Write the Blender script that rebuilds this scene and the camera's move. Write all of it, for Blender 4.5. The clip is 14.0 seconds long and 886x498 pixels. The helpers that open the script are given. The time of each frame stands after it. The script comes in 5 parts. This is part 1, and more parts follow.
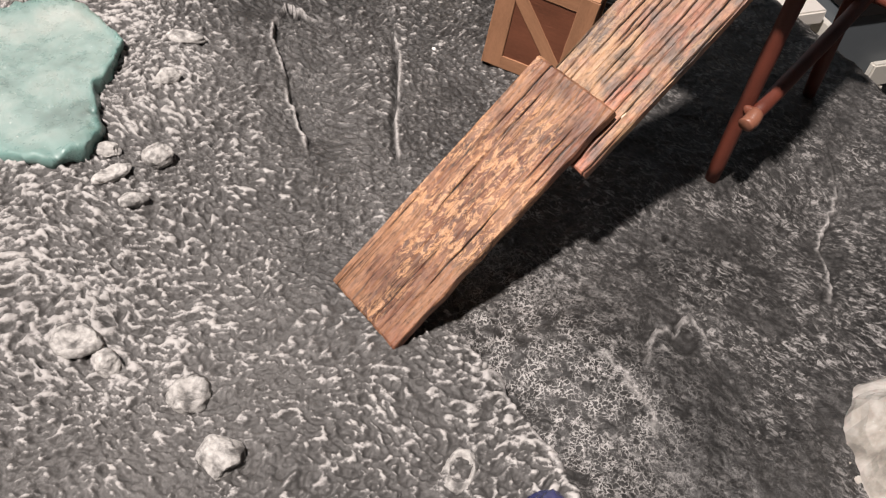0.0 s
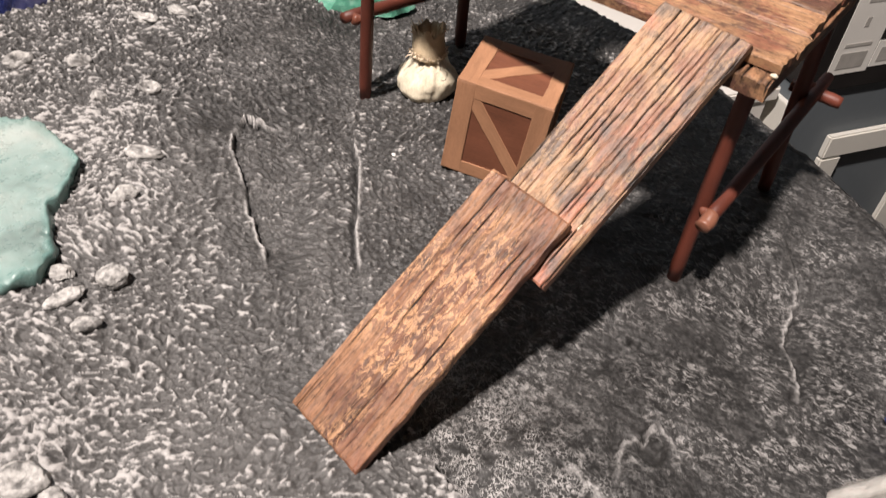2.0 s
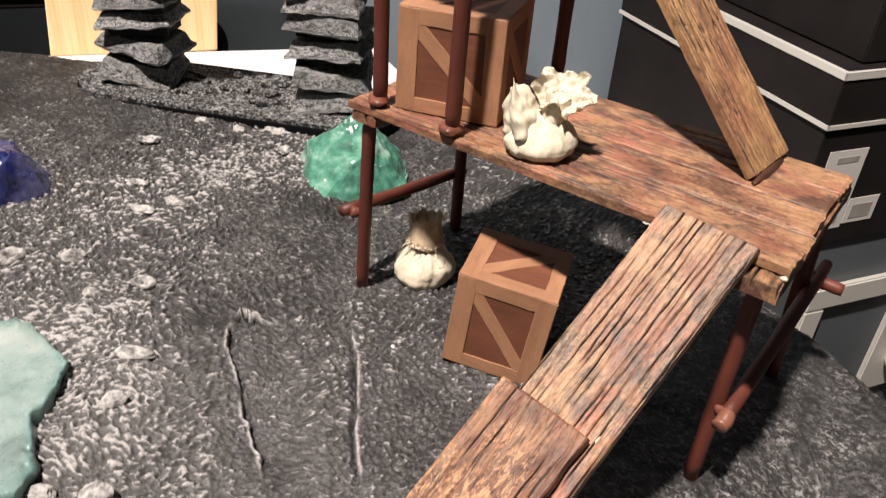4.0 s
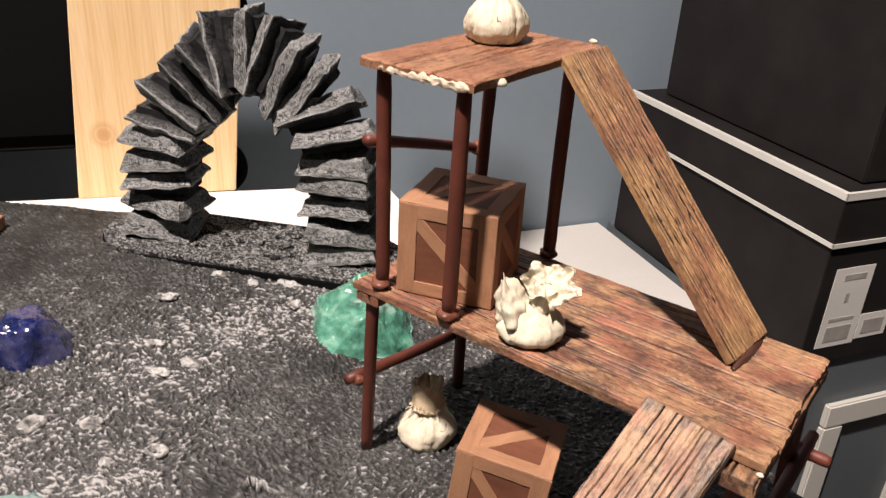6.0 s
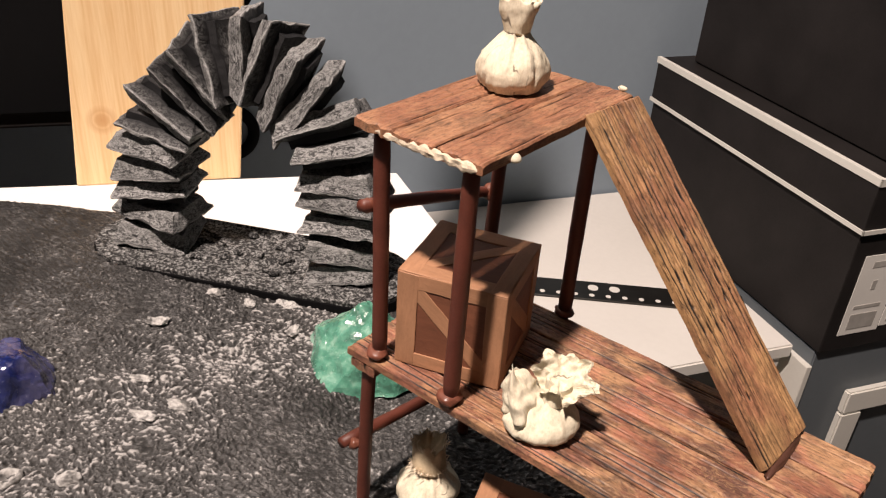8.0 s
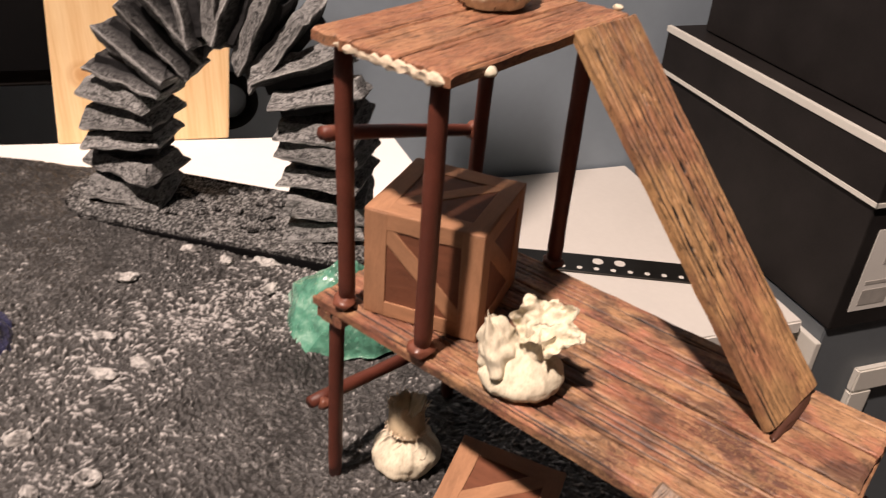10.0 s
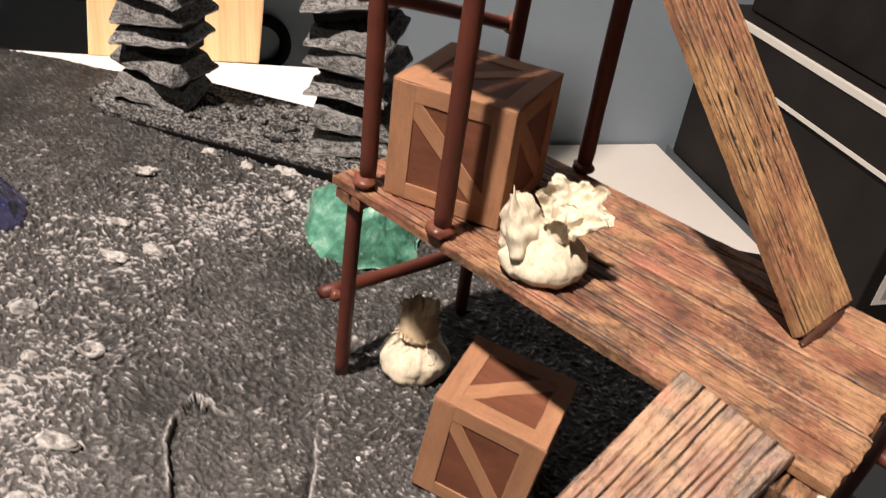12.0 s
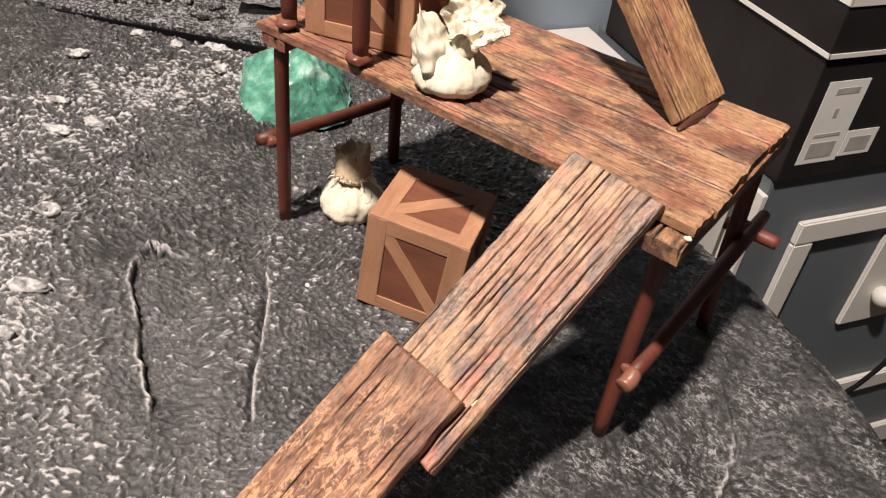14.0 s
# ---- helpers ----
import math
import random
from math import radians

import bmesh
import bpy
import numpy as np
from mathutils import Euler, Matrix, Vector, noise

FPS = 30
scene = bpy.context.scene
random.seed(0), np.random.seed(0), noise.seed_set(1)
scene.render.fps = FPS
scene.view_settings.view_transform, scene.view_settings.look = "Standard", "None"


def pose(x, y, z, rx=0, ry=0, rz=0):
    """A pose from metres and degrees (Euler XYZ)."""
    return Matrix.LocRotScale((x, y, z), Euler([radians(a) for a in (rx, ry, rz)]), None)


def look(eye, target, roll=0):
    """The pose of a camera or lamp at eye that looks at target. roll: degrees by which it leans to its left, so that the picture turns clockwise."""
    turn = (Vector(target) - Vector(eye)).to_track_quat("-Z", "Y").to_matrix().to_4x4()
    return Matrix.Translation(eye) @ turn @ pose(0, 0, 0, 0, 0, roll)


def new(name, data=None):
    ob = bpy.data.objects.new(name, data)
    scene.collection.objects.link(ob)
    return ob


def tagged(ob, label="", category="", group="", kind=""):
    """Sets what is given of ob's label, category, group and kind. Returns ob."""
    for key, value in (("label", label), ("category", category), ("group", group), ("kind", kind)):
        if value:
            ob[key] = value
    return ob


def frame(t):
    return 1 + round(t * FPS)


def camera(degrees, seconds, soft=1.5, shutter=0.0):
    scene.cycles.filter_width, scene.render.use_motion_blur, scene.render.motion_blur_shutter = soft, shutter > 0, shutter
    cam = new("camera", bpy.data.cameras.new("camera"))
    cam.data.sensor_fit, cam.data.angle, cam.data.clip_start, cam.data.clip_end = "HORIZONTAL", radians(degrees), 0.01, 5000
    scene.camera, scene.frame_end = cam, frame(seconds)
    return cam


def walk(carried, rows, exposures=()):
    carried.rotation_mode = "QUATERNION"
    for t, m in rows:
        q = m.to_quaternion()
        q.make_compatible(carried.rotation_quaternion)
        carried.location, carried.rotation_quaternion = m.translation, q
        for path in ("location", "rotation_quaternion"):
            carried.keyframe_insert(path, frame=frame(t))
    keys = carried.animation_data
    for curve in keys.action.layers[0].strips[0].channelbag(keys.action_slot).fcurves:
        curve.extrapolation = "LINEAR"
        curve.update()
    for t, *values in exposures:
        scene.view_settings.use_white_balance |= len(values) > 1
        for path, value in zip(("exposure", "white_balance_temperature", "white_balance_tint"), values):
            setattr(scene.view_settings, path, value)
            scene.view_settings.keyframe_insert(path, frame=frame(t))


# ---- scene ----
cam = camera(58.06, 14.0, soft=1.2, shutter=0.5)
PATH = [
    (0, (0.08472, -0.11844, 0.10138), (0.00709, -0.01417, -0.05061), 5.77),
    (0.5, (0.08406, -0.11846, 0.10139), (0.00652, -0.01500, -0.05120), 5.57),
    (1, (0.08361, -0.11694, 0.10044), (0.00714, -0.00979, -0.05013), 6.22),
    (1.5, (0.08376, -0.11373, 0.10307), (0.00477, -0.00052, -0.04166), 5.96),
    (2, (0.08302, -0.11273, 0.10475), (0.00059, 0.00517, -0.03419), 5.10),
    (2.5, (0.07746, -0.10959, 0.10635), (-0.00801, 0.01168, -0.02777), 5.13),
    (3, (0.07365, -0.10885, 0.10716), (-0.01342, 0.01715, -0.02146), 5.39),
    (3.2, (0.07422, -0.10930, 0.10713), (-0.01500, 0.02002, -0.01663), 5.10),
    (5.3, (0.07519, -0.10668, 0.11973), (-0.02567, 0.03528, 0.02137), 3.76),
    (5.5, (0.07584, -0.10662, 0.12243), (-0.02722, 0.03532, 0.02634), 3.62),
    (6, (0.07694, -0.10728, 0.12719), (-0.02945, 0.03719, 0.03882), 3.10),
    (6.5, (0.07566, -0.10584, 0.13068), (-0.03387, 0.03742, 0.04420), 2.38),
    (7, (0.07044, -0.09723, 0.13308), (-0.03811, 0.04312, 0.04079), 2.53),
    (7.5, (0.06576, -0.09041, 0.13704), (-0.03981, 0.04715, 0.03738), 3.17),
    (7.7, (0.06409, -0.08889, 0.14013), (-0.04179, 0.04804, 0.03994), 3.68),
    (9.8, (0.06026, -0.07432, 0.12910), (-0.04235, 0.06202, 0.02477), 3.99),
    (10, (0.06224, -0.07567, 0.12721), (-0.04286, 0.05835, 0.02237), 3.96),
    (10.5, (0.06246, -0.07727, 0.12093), (-0.04532, 0.05390, 0.01521), 4.71),
    (11, (0.06506, -0.07831, 0.11705), (-0.04266, 0.05147, 0.00957), 6.16),
    (11.5, (0.06455, -0.07858, 0.11579), (-0.04508, 0.05050, 0.00940), 6.72),
    (12, (0.06539, -0.07803, 0.11191), (-0.04102, 0.05080, 0.00200), 7.86),
    (12.5, (0.07036, -0.08017, 0.10924), (-0.03195, 0.04765, -0.00563), 7.86),
    (13, (0.07643, -0.08346, 0.10820), (-0.01795, 0.04545, -0.01211), 7.30),
    (13.5, (0.08242, -0.08881, 0.10799), (-0.00712, 0.04060, -0.01544), 6.32),
    (14, (0.08250, -0.09044, 0.10880), (-0.00470, 0.03752, -0.01778), 6.39),
]
# the picture turns warmer and a little darker while the camera looks at the deck
TONE = ((0.0, -0.05, 6400, 10), (1.0, 0.0, 6420, 10), (2.0, 0.06, 6450, 10), (3.2, 0.03, 6500, 10), (5.3, 0.0, 6550, 11), (6.5, -0.03, 6600, 12), (7.7, -0.13, 6850, 14), (9.8, -0.22, 7300, 19), (11.0, -0.15, 7050, 15), (12.5, -0.05, 6850, 12), (14.0, 0.09, 6550, 11))
walk(cam, [(t, look(eye, target, roll)) for t, eye, target, roll in PATH], TONE)

# ---------------------------------------------------------------- light
world = bpy.data.worlds.new("room_light")
scene.world = world
world.use_nodes = True
world.node_tree.nodes["Background"].inputs[0].default_value = (0.9, 0.92, 1.0, 1)
world.node_tree.nodes["Background"].inputs[1].default_value = 0.0015

K = 0.001  # all plans below are in millimetres


def mm(x, y, z=0.0):
    return Vector((x * K, y * K, z * K))


lamp = bpy.data.lights.new("ceiling_bulb", "AREA")
lamp.shape, lamp.size, lamp.energy, lamp.color = "DISK", 0.09, 54.0, (1.0, 0.885, 0.82)
lamp_ob = new("ceiling_bulb", lamp)
lamp_ob.matrix_world = look(mm(-30, -600, 1440), mm(-20, 0, 30))
# weak soft fill added to lift upright faces; no such lamp is seen
fill = bpy.data.lights.new("unseen_fill_light", "AREA")
fill.shape, fill.size, fill.energy, fill.color = "DISK", 0.4, 0.1, (1.0, 0.93, 0.88)
fill_ob = new("unseen_fill_light", fill)
fill_ob.matrix_world = look(mm(-500, -1100, 1300), mm(-100, 200, 0))


# ---------------------------------------------------------------- materials
def nodes_of(name):
    m = bpy.data.materials.new(name)
    m.use_nodes = True
    return m, m.node_tree, m.node_tree.nodes["Principled BSDF"]


def add(tree, kind, **inputs):
    n = tree.nodes.new(kind)
    for key, value in inputs.items():
        n.inputs[key.replace("_", " ")].default_value = value
    return n


def ramp(tree, source, stops):
    n = tree.nodes.new("ShaderNodeValToRGB")
    while len(n.color_ramp.elements) < len(stops):
        n.color_ramp.elements.new(0.5)
    for e, (p, c) in zip(n.color_ramp.elements, stops):
        e.position, e.color = p, (*c, 1)
    tree.links.new(source, n.inputs[0])
    return n.outputs[0]


def mixed(tree, fac, a, b, mode="MIX"):
    n = tree.nodes.new("ShaderNodeMix")
    n.data_type, n.blend_type = "RGBA", mode
    for sock, v in ((n.inputs[0], fac), (n.inputs[6], a), (n.inputs[7], b)):
        if isinstance(v, (int, float)):
            sock.default_value = v
        elif isinstance(v, tuple):
            sock.default_value = (*v, 1)
        else:
            tree.links.new(v, sock)
    return n.outputs[2]


def coords(tree, scale, which="Object", shift=True):
    """Object coordinates in millimetres, moved at random from object to object."""
    tc = tree.nodes.new("ShaderNodeTexCoord")
    mp = tree.nodes.new("ShaderNodeMapping")
    mp.inputs["Scale"].default_value = tuple(1000 * s for s in scale)
    tree.links.new(tc.outputs[which], mp.inputs["Vector"])
    if shift:
        info = tree.nodes.new("ShaderNodeObjectInfo")
        mul = tree.nodes.new("ShaderNodeMath")
        mul.operation, mul.inputs[1].default_value = "MULTIPLY", 53.0
        tree.links.new(info.outputs["Random"], mul.inputs[0])
        tree.links.new(mul.outputs[0], mp.inputs["Location"])
    return mp.outputs[0]


def noise_tex(tree, vec, scale, detail=4, rough=0.55, dist=0.0):
    n = add(tree, "ShaderNodeTexNoise", Scale=scale, Detail=detail, Roughness=rough, Distortion=dist)
    tree.links.new(vec, n.inputs["Vector"])
    return n.outputs["Fac"]


def bump(tree, bsdf, height, strength, distance):
    b = tree.nodes.new("ShaderNodeBump")
    b.inputs["Strength"].default_value = strength
    b.inputs["Distance"].default_value = distance * K
    tree.links.new(height, b.inputs["Height"])
    tree.links.new(b.outputs[0], bsdf.inputs["Normal"])


def plain(name, colour, rough=0.6, vary=0.15, size=0.2, bumps=0.1, metal=0.0):
    """A paint or plastic with stains at one scale and grain at another."""
    m, t, b = nodes_of(name)
    v = coords(t, (1, 1, 1))
    big, fine = noise_tex(t, v, size * 0.25, 3), noise_tex(t, v, size * 6, 4)
    lo, hi = tuple(c * (1 - vary) for c in colour), tuple(min(1, c * (1 + vary)) for c in colour)
    c = ramp(t, big, [(0.3, lo), (0.7, hi)])
    c = mixed(t, 0.25, c, ramp(t, fine, [(0.35, lo), (0.65, hi)]))
    t.links.new(c, b.inputs["Base Color"])
    b.inputs["Roughness"].default_value, b.inputs["Metallic"].default_value = rough, metal
    b.inputs["Specular IOR Level"].default_value = 0.12 if max(colour) < 0.03 else 0.45
    bump(t, b, fine, bumps, 0.3)
    return m


def brushed(name, colour, vary=0.3):
    """Hand-painted: streaks of the brush along x, thin and thick patches."""
    m, t, b = nodes_of(name)
    v, w = coords(t, (0.12, 1, 1)), coords(t, (0.5, 1, 1))
    streak, patch, fine = noise_tex(t, v, 1.1, 4, 0.65, 0.6), noise_tex(t, w, 0.16, 3, 0.5, 0.5), noise_tex(t, w, 2.5, 4, 0.6)
    lo, hi = tuple(c * (1 - vary) for c in colour), tuple(min(1, c * (1 + vary)) for c in colour)
    c = ramp(t, streak, [(0.3, lo), (0.7, hi)])
    c = mixed(t, 0.55, c, ramp(t, patch, [(0.35, lo), (0.65, hi)]))
    c = mixed(t, 0.2, c, ramp(t, fine, [(0.35, lo), (0.65, hi)]))
    t.links.new(c, b.inputs["Base Color"])
    b.inputs["Roughness"].default_value, b.inputs["Specular IOR Level"].default_value = 0.55, 0.35
    bump(t, b, mixed(t, 0.5, streak, fine), 0.4, 0.2)
    return m


def stiff_cloth(name, colour):
    """Glue-stiffened cloth with a fine weave, darker hollows and a few creases whose shade is drawn in the colour."""
    m, t, b = nodes_of(name)
    v = coords(t, (1, 1, 0.45))
    big, weave = noise_tex(t, v, 0.16, 4, 0.6), noise_tex(t, v, 2.0, 4, 0.7)
    c = ramp(t, big, [(0.3, tuple(0.72 * k for k in colour)), (0.55, colour)])
    c = mixed(t, 1.0, c, ramp(t, weave, [(0.3, (0.78, 0.76, 0.72)), (0.6, (1, 1, 1))]), "MULTIPLY")
    # crease shade drawn as thin dark lines in the colour
    fold = noise_tex(t, v, 0.11, 3, 0.5, 0.5)
    fold = ramp(t, fold, [(0.49, (0, 0, 0)), (0.497, (1, 1, 1)), (0.503, (1, 1, 1)), (0.51, (0, 0, 0))])
    fold = mixed(t, ramp(t, noise_tex(t, v, 0.3, 2), [(0.48, (0, 0, 0)), (0.56, (0.9, 0.9, 0.9))]), (0, 0, 0), fold)
    t.links.new(mixed(t, fold, c, (0.12, 0.09, 0.06)), b.inputs["Base Color"])
    b.inputs["Roughness"].default_value = 0.9
    bump(t, b, mixed(t, 0.5, weave, big), 0.8, 0.3)
    return m


def weathered_wood(name, dark, mid, light, yellow=0.5, red=0.3, grey=0.3, flake=0.3, crack=0.5, soot=(0.06, 0.036, 0.024)):
    """Craft-stick wood along x: washed zones, lacy worn paint, fine fibres and black splits along the grain."""
    m, t, b = nodes_of(name)
    v, short, patch = coords(t, (0.18, 1.0, 1.0)), coords(t, (0.25, 1.0, 1.0)), coords(t, (0.55, 1.0, 1.0))
    white = lambda k: (k, k, k)  # noqa: E731
    streak, fibre = noise_tex(t, v, 0.9, 6, 0.7), noise_tex(t, v, 2.8, 5, 0.7)
    pitted = noise_tex(t, coords(t, (0.6, 1.0, 1.0)), 1.5, 6, 0.75)
    c = ramp(t, streak, [(0.25, tuple(0.35 * p + 0.65 * q for p, q in zip(dark, mid))), (0.45, mid), (0.75, tuple(0.7 * p + 0.3 * q for p, q in zip(mid, light)))])
    for size, lo, amount, colour in ((0.12, 0.44, yellow, light), (0.1, 0.54, red, (0.43, 0.165, 0.105)), (0.15, 0.47, grey, soot)):
        zone = noise_tex(t, coords(t, (0.5 + size, 0.9, 1.0 + 3 * size)), size, 5, 0.6, 0.4)
        c = mixed(t, ramp(t, zone, [(lo, (0, 0, 0)), (lo + 0.1, white(amount))]), c, colour)
    lace = noise_tex(t, patch, 0.9, 6, 0.75, 1.0)
    where = noise_tex(t, coords(t, (0.6, 1.1, 0.9)), 0.075, 2, 0.5)
    lace = mixed(t, ramp(t, where, [(0.45, (0, 0, 0)), (0.55, (1, 1, 1))]), (0, 0, 0), ramp(t, lace, [(0.5, (0, 0, 0)), (0.53, (1, 1, 1)), (0.6, (1, 1, 1)), (0.64, white(0.25))]))
    c = mixed(t, mixed(t, flake, (0, 0, 0), lace), c, tuple(min(0.8, 1.1 * k) for k in light))
    c = mixed(t, 1.0, c, ramp(t, fibre, [(0.32, white(0.72)), (0.5, white(0.96)), (0.7, white(1.08))]), "MULTIPLY")
    c = mixed(t, 1.0, c, ramp(t, pitted, [(0.33, white(0.38)), (0.46, white(0.97)), (0.68, white(1.22))]), "MULTIPLY")
    split = noise_tex(t, coords(t, (0.07, 1.0, 1.0)), 0.5, 3, 0.55, 0.3)
    split = ramp(t, split, [(0.478, white(0.0)), (0.494, white(1.0)), (0.506, white(1.0)), (0.522, white(0.0))])
    split = mixed(t, ramp(t, noise_tex(t, patch, 0.22, 3), [(0.4, white(0.0)), (0.55, white(1.0))]), (0, 0, 0), split)
    check = noise_tex(t, short, 0.42, 4, 0.6, 0.8)
    check = ramp(t, check, [(0.485, (0, 0, 0)), (0.498, white(0.8)), (0.505, white(0.8)), (0.518, (0, 0, 0))])
    check = mixed(t, ramp(t, noise_tex(t, patch, 0.2, 3), [(0.52, (0, 0, 0)), (0.6, (1, 1, 1))]), (0, 0, 0), check)
    c = mixed(t, mixed(t, crack, (0, 0, 0), mixed(t, 1.0, split, check, "ADD")), c, tuple(0.3 * k for k in dark))
    att = t.nodes.new("ShaderNodeAttribute")
    att.attribute_name = "groove"
    c = mixed(t, ramp(t, att.outputs["Fac"], [(0.25, (0, 0, 0)), (0.7, (1, 1, 1))]), c, tuple(0.14 * k for k in dark))
    t.links.new(c, b.inputs["Base Color"])
    b.inputs["Roughness"].default_value = 0.55
    bump(t, b, mixed(t, 0.4, mixed(t, 0.5, fibre, pitted), mixed(t, 1.0, (1, 1, 1), split, "SUBTRACT")), 1.0, 0.16)
    return m


def drybrushed(name, base, crest, scale, lo, hi, stretch=(1, 1, 1), attr=""):
    """Black-painted rough cast, grey paint dragged over its crests."""
    m, t, b = nodes_of(name)
    v = coords(t, stretch)
    h = noise_tex(t, v, scale, 5, 0.6, 0.4)
    fine = noise_tex(t, v, scale * 3.1, 4, 0.6)
    wide = noise_tex(t, v, scale * 0.07, 3, 0.5)
    f = ramp(t, h, [(lo, (0, 0, 0)), (hi, (1, 1, 1))])
    f = mixed(t, ramp(t, fine, [(0.35, (0, 0, 0)), (0.6, (1, 1, 1))]), mixed(t, 0.45, (0, 0, 0), f), f)
    f = mixed(t, ramp(t, wide, [(0.3, (0, 0, 0)), (0.7, (1, 1, 1))]), mixed(t, 0.6, (0, 0, 0), f), f)
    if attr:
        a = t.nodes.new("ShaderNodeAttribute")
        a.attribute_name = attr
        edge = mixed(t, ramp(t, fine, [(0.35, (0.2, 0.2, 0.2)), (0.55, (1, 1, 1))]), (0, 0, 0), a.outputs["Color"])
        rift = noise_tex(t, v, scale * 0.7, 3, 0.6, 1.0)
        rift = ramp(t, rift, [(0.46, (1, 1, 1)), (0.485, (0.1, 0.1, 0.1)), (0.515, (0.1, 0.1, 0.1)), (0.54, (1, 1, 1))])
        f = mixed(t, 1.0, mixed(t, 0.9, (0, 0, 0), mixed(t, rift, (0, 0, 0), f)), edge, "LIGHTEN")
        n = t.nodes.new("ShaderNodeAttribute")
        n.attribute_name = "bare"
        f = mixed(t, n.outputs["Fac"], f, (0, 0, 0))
    c = mixed(t, f, ramp(t, wide, [(0.3, tuple(0.75 * k for k in base)), (0.7, tuple(1.3 * k for k in base))]), crest)
    t.links.new(c, b.inputs["Base Color"])
    b.inputs["Roughness"].default_value, b.inputs["Specular IOR Level"].default_value = 0.7, 0.25
    bump(t, b, mixed(t, 0.4, h, fine), 1.0, 0.35)
    return m


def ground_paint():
    """Black ground: a grey wash, pale paint dragged over the crests of its relief, hollows left dark for relief shade
    as well, and a fine pale web where it is smooth.
    """
    m, t, b = nodes_of("dry_brushed_shaded_ground")
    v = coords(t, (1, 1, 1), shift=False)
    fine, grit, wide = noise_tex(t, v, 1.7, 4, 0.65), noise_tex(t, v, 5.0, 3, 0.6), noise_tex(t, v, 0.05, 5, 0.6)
    att = {}
    for name in ("relief", "crest", "vein", "dust", "wash", "pale"):
        n = t.nodes.new("ShaderNodeAttribute")
        n.attribute_name = name
        att[name] = n.outputs["Fac"]

    def calc(kind, a, x, c=None):
        n = t.nodes.new("ShaderNodeMath")
        n.operation = kind
        for sock, val in zip(n.inputs, (a, x, c)):
            if isinstance(val, (int, float)):
                sock.default_value = val
            elif val is not None:
                t.links.new(val, sock)
        return n.outputs[0]

    grey = lambda k: (k, k * 0.972, k * 0.945)  # noqa: E731
    base = ramp(t, wide, [(0.35, grey(0.011)), (0.65, grey(0.026))])
    base = mixed(t, calc("MULTIPLY", att["wash"], ramp(t, fine, [(0.3, (0.55, 0.55, 0.55)), (0.65, (1, 1, 1))])), base, grey(0.11))
    # the pale web
    push = t.nodes.new("ShaderNodeVectorMath")
    push.operation, push.inputs[1].default_value = "MULTIPLY_ADD", (2.2, 2.2, 0)
    warp = add(t, "ShaderNodeTexNoise", Scale=1.3, Detail=5.0)
    t.links.new(v, warp.inputs["Vector"])
    t.links.new(warp.outputs["Color"], push.inputs[0])
    t.links.new(v, push.inputs[2])
    web = add(t, "ShaderNodeTexVoronoi", Scale=1.25, Randomness=1.0)
    web.feature = "DISTANCE_TO_EDGE"
    t.links.new(push.outputs[0], web.inputs["Vector"])
    line = ramp(t, web.outputs["Distance"], [(0.03, (1, 1, 1)), (0.11, (0, 0, 0))])
    some = ramp(t, noise_tex(t, v, 0.32, 5, 0.7), [(0.41, (0.0, 0.0, 0.0)), (0.57, (0.9, 0.9, 0.9))])
    line = mixed(t, some, (0, 0, 0), line)
    c = mixed(t, mixed(t, att["vein"], (0, 0, 0), line), base, grey(0.42))
    turned = t.nodes.new("ShaderNodeMapping")
    turned.inputs["Rotation"].default_value, turned.inputs["Scale"].default_value = (0, 0, radians(-36)), (0.6, 1, 1)
    t.links.new(v, turned.inputs["Vector"])
    streak = noise_tex(t, turned.outputs[0], 1.15, 7, 0.8, 0.8)
    cloud = noise_tex(t, v, 0.11, 5, 0.65, 0.4)
    dust = mixed(t, ramp(t, cloud, [(0.41, (0.12, 0.12, 0.12)), (0.56, (1, 1, 1))]), (0, 0, 0), ramp(t, streak, [(0.51, (0, 0, 0)), (0.57, (0.7, 0.7, 0.7)), (0.62, (1, 1, 1))]))
    c = mixed(t, mixed(t, att["dust"], (0, 0, 0), dust), c, grey(0.32))
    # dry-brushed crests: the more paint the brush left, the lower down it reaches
    # colour follows height, so the black hollows also carry the relief's shade
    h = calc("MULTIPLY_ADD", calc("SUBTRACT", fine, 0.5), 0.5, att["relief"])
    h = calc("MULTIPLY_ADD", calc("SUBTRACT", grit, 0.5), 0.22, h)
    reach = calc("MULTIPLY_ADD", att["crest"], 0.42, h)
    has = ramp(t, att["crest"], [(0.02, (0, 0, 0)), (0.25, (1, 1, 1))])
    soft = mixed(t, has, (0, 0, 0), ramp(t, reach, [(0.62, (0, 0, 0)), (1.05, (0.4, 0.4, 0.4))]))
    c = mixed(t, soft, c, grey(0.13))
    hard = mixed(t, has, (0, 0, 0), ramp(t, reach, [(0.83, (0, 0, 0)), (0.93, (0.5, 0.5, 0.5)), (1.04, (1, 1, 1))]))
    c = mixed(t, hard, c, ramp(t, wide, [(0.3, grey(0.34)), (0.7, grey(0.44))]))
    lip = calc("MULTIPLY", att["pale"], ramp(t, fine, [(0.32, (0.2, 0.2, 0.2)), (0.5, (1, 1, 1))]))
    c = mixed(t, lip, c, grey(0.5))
    t.links.new(c, b.inputs["Base Color"])
    b.inputs["Roughness"].default_value, b.inputs["Specular IOR Level"].default_value = 0.42, 0.32
    crag = ramp(t, noise_tex(t, v, 0.75, 5, 0.62, 0.5), [(0.28, (0, 0, 0)), (0.5, (1, 1, 1)), (0.72, (0, 0, 0))])
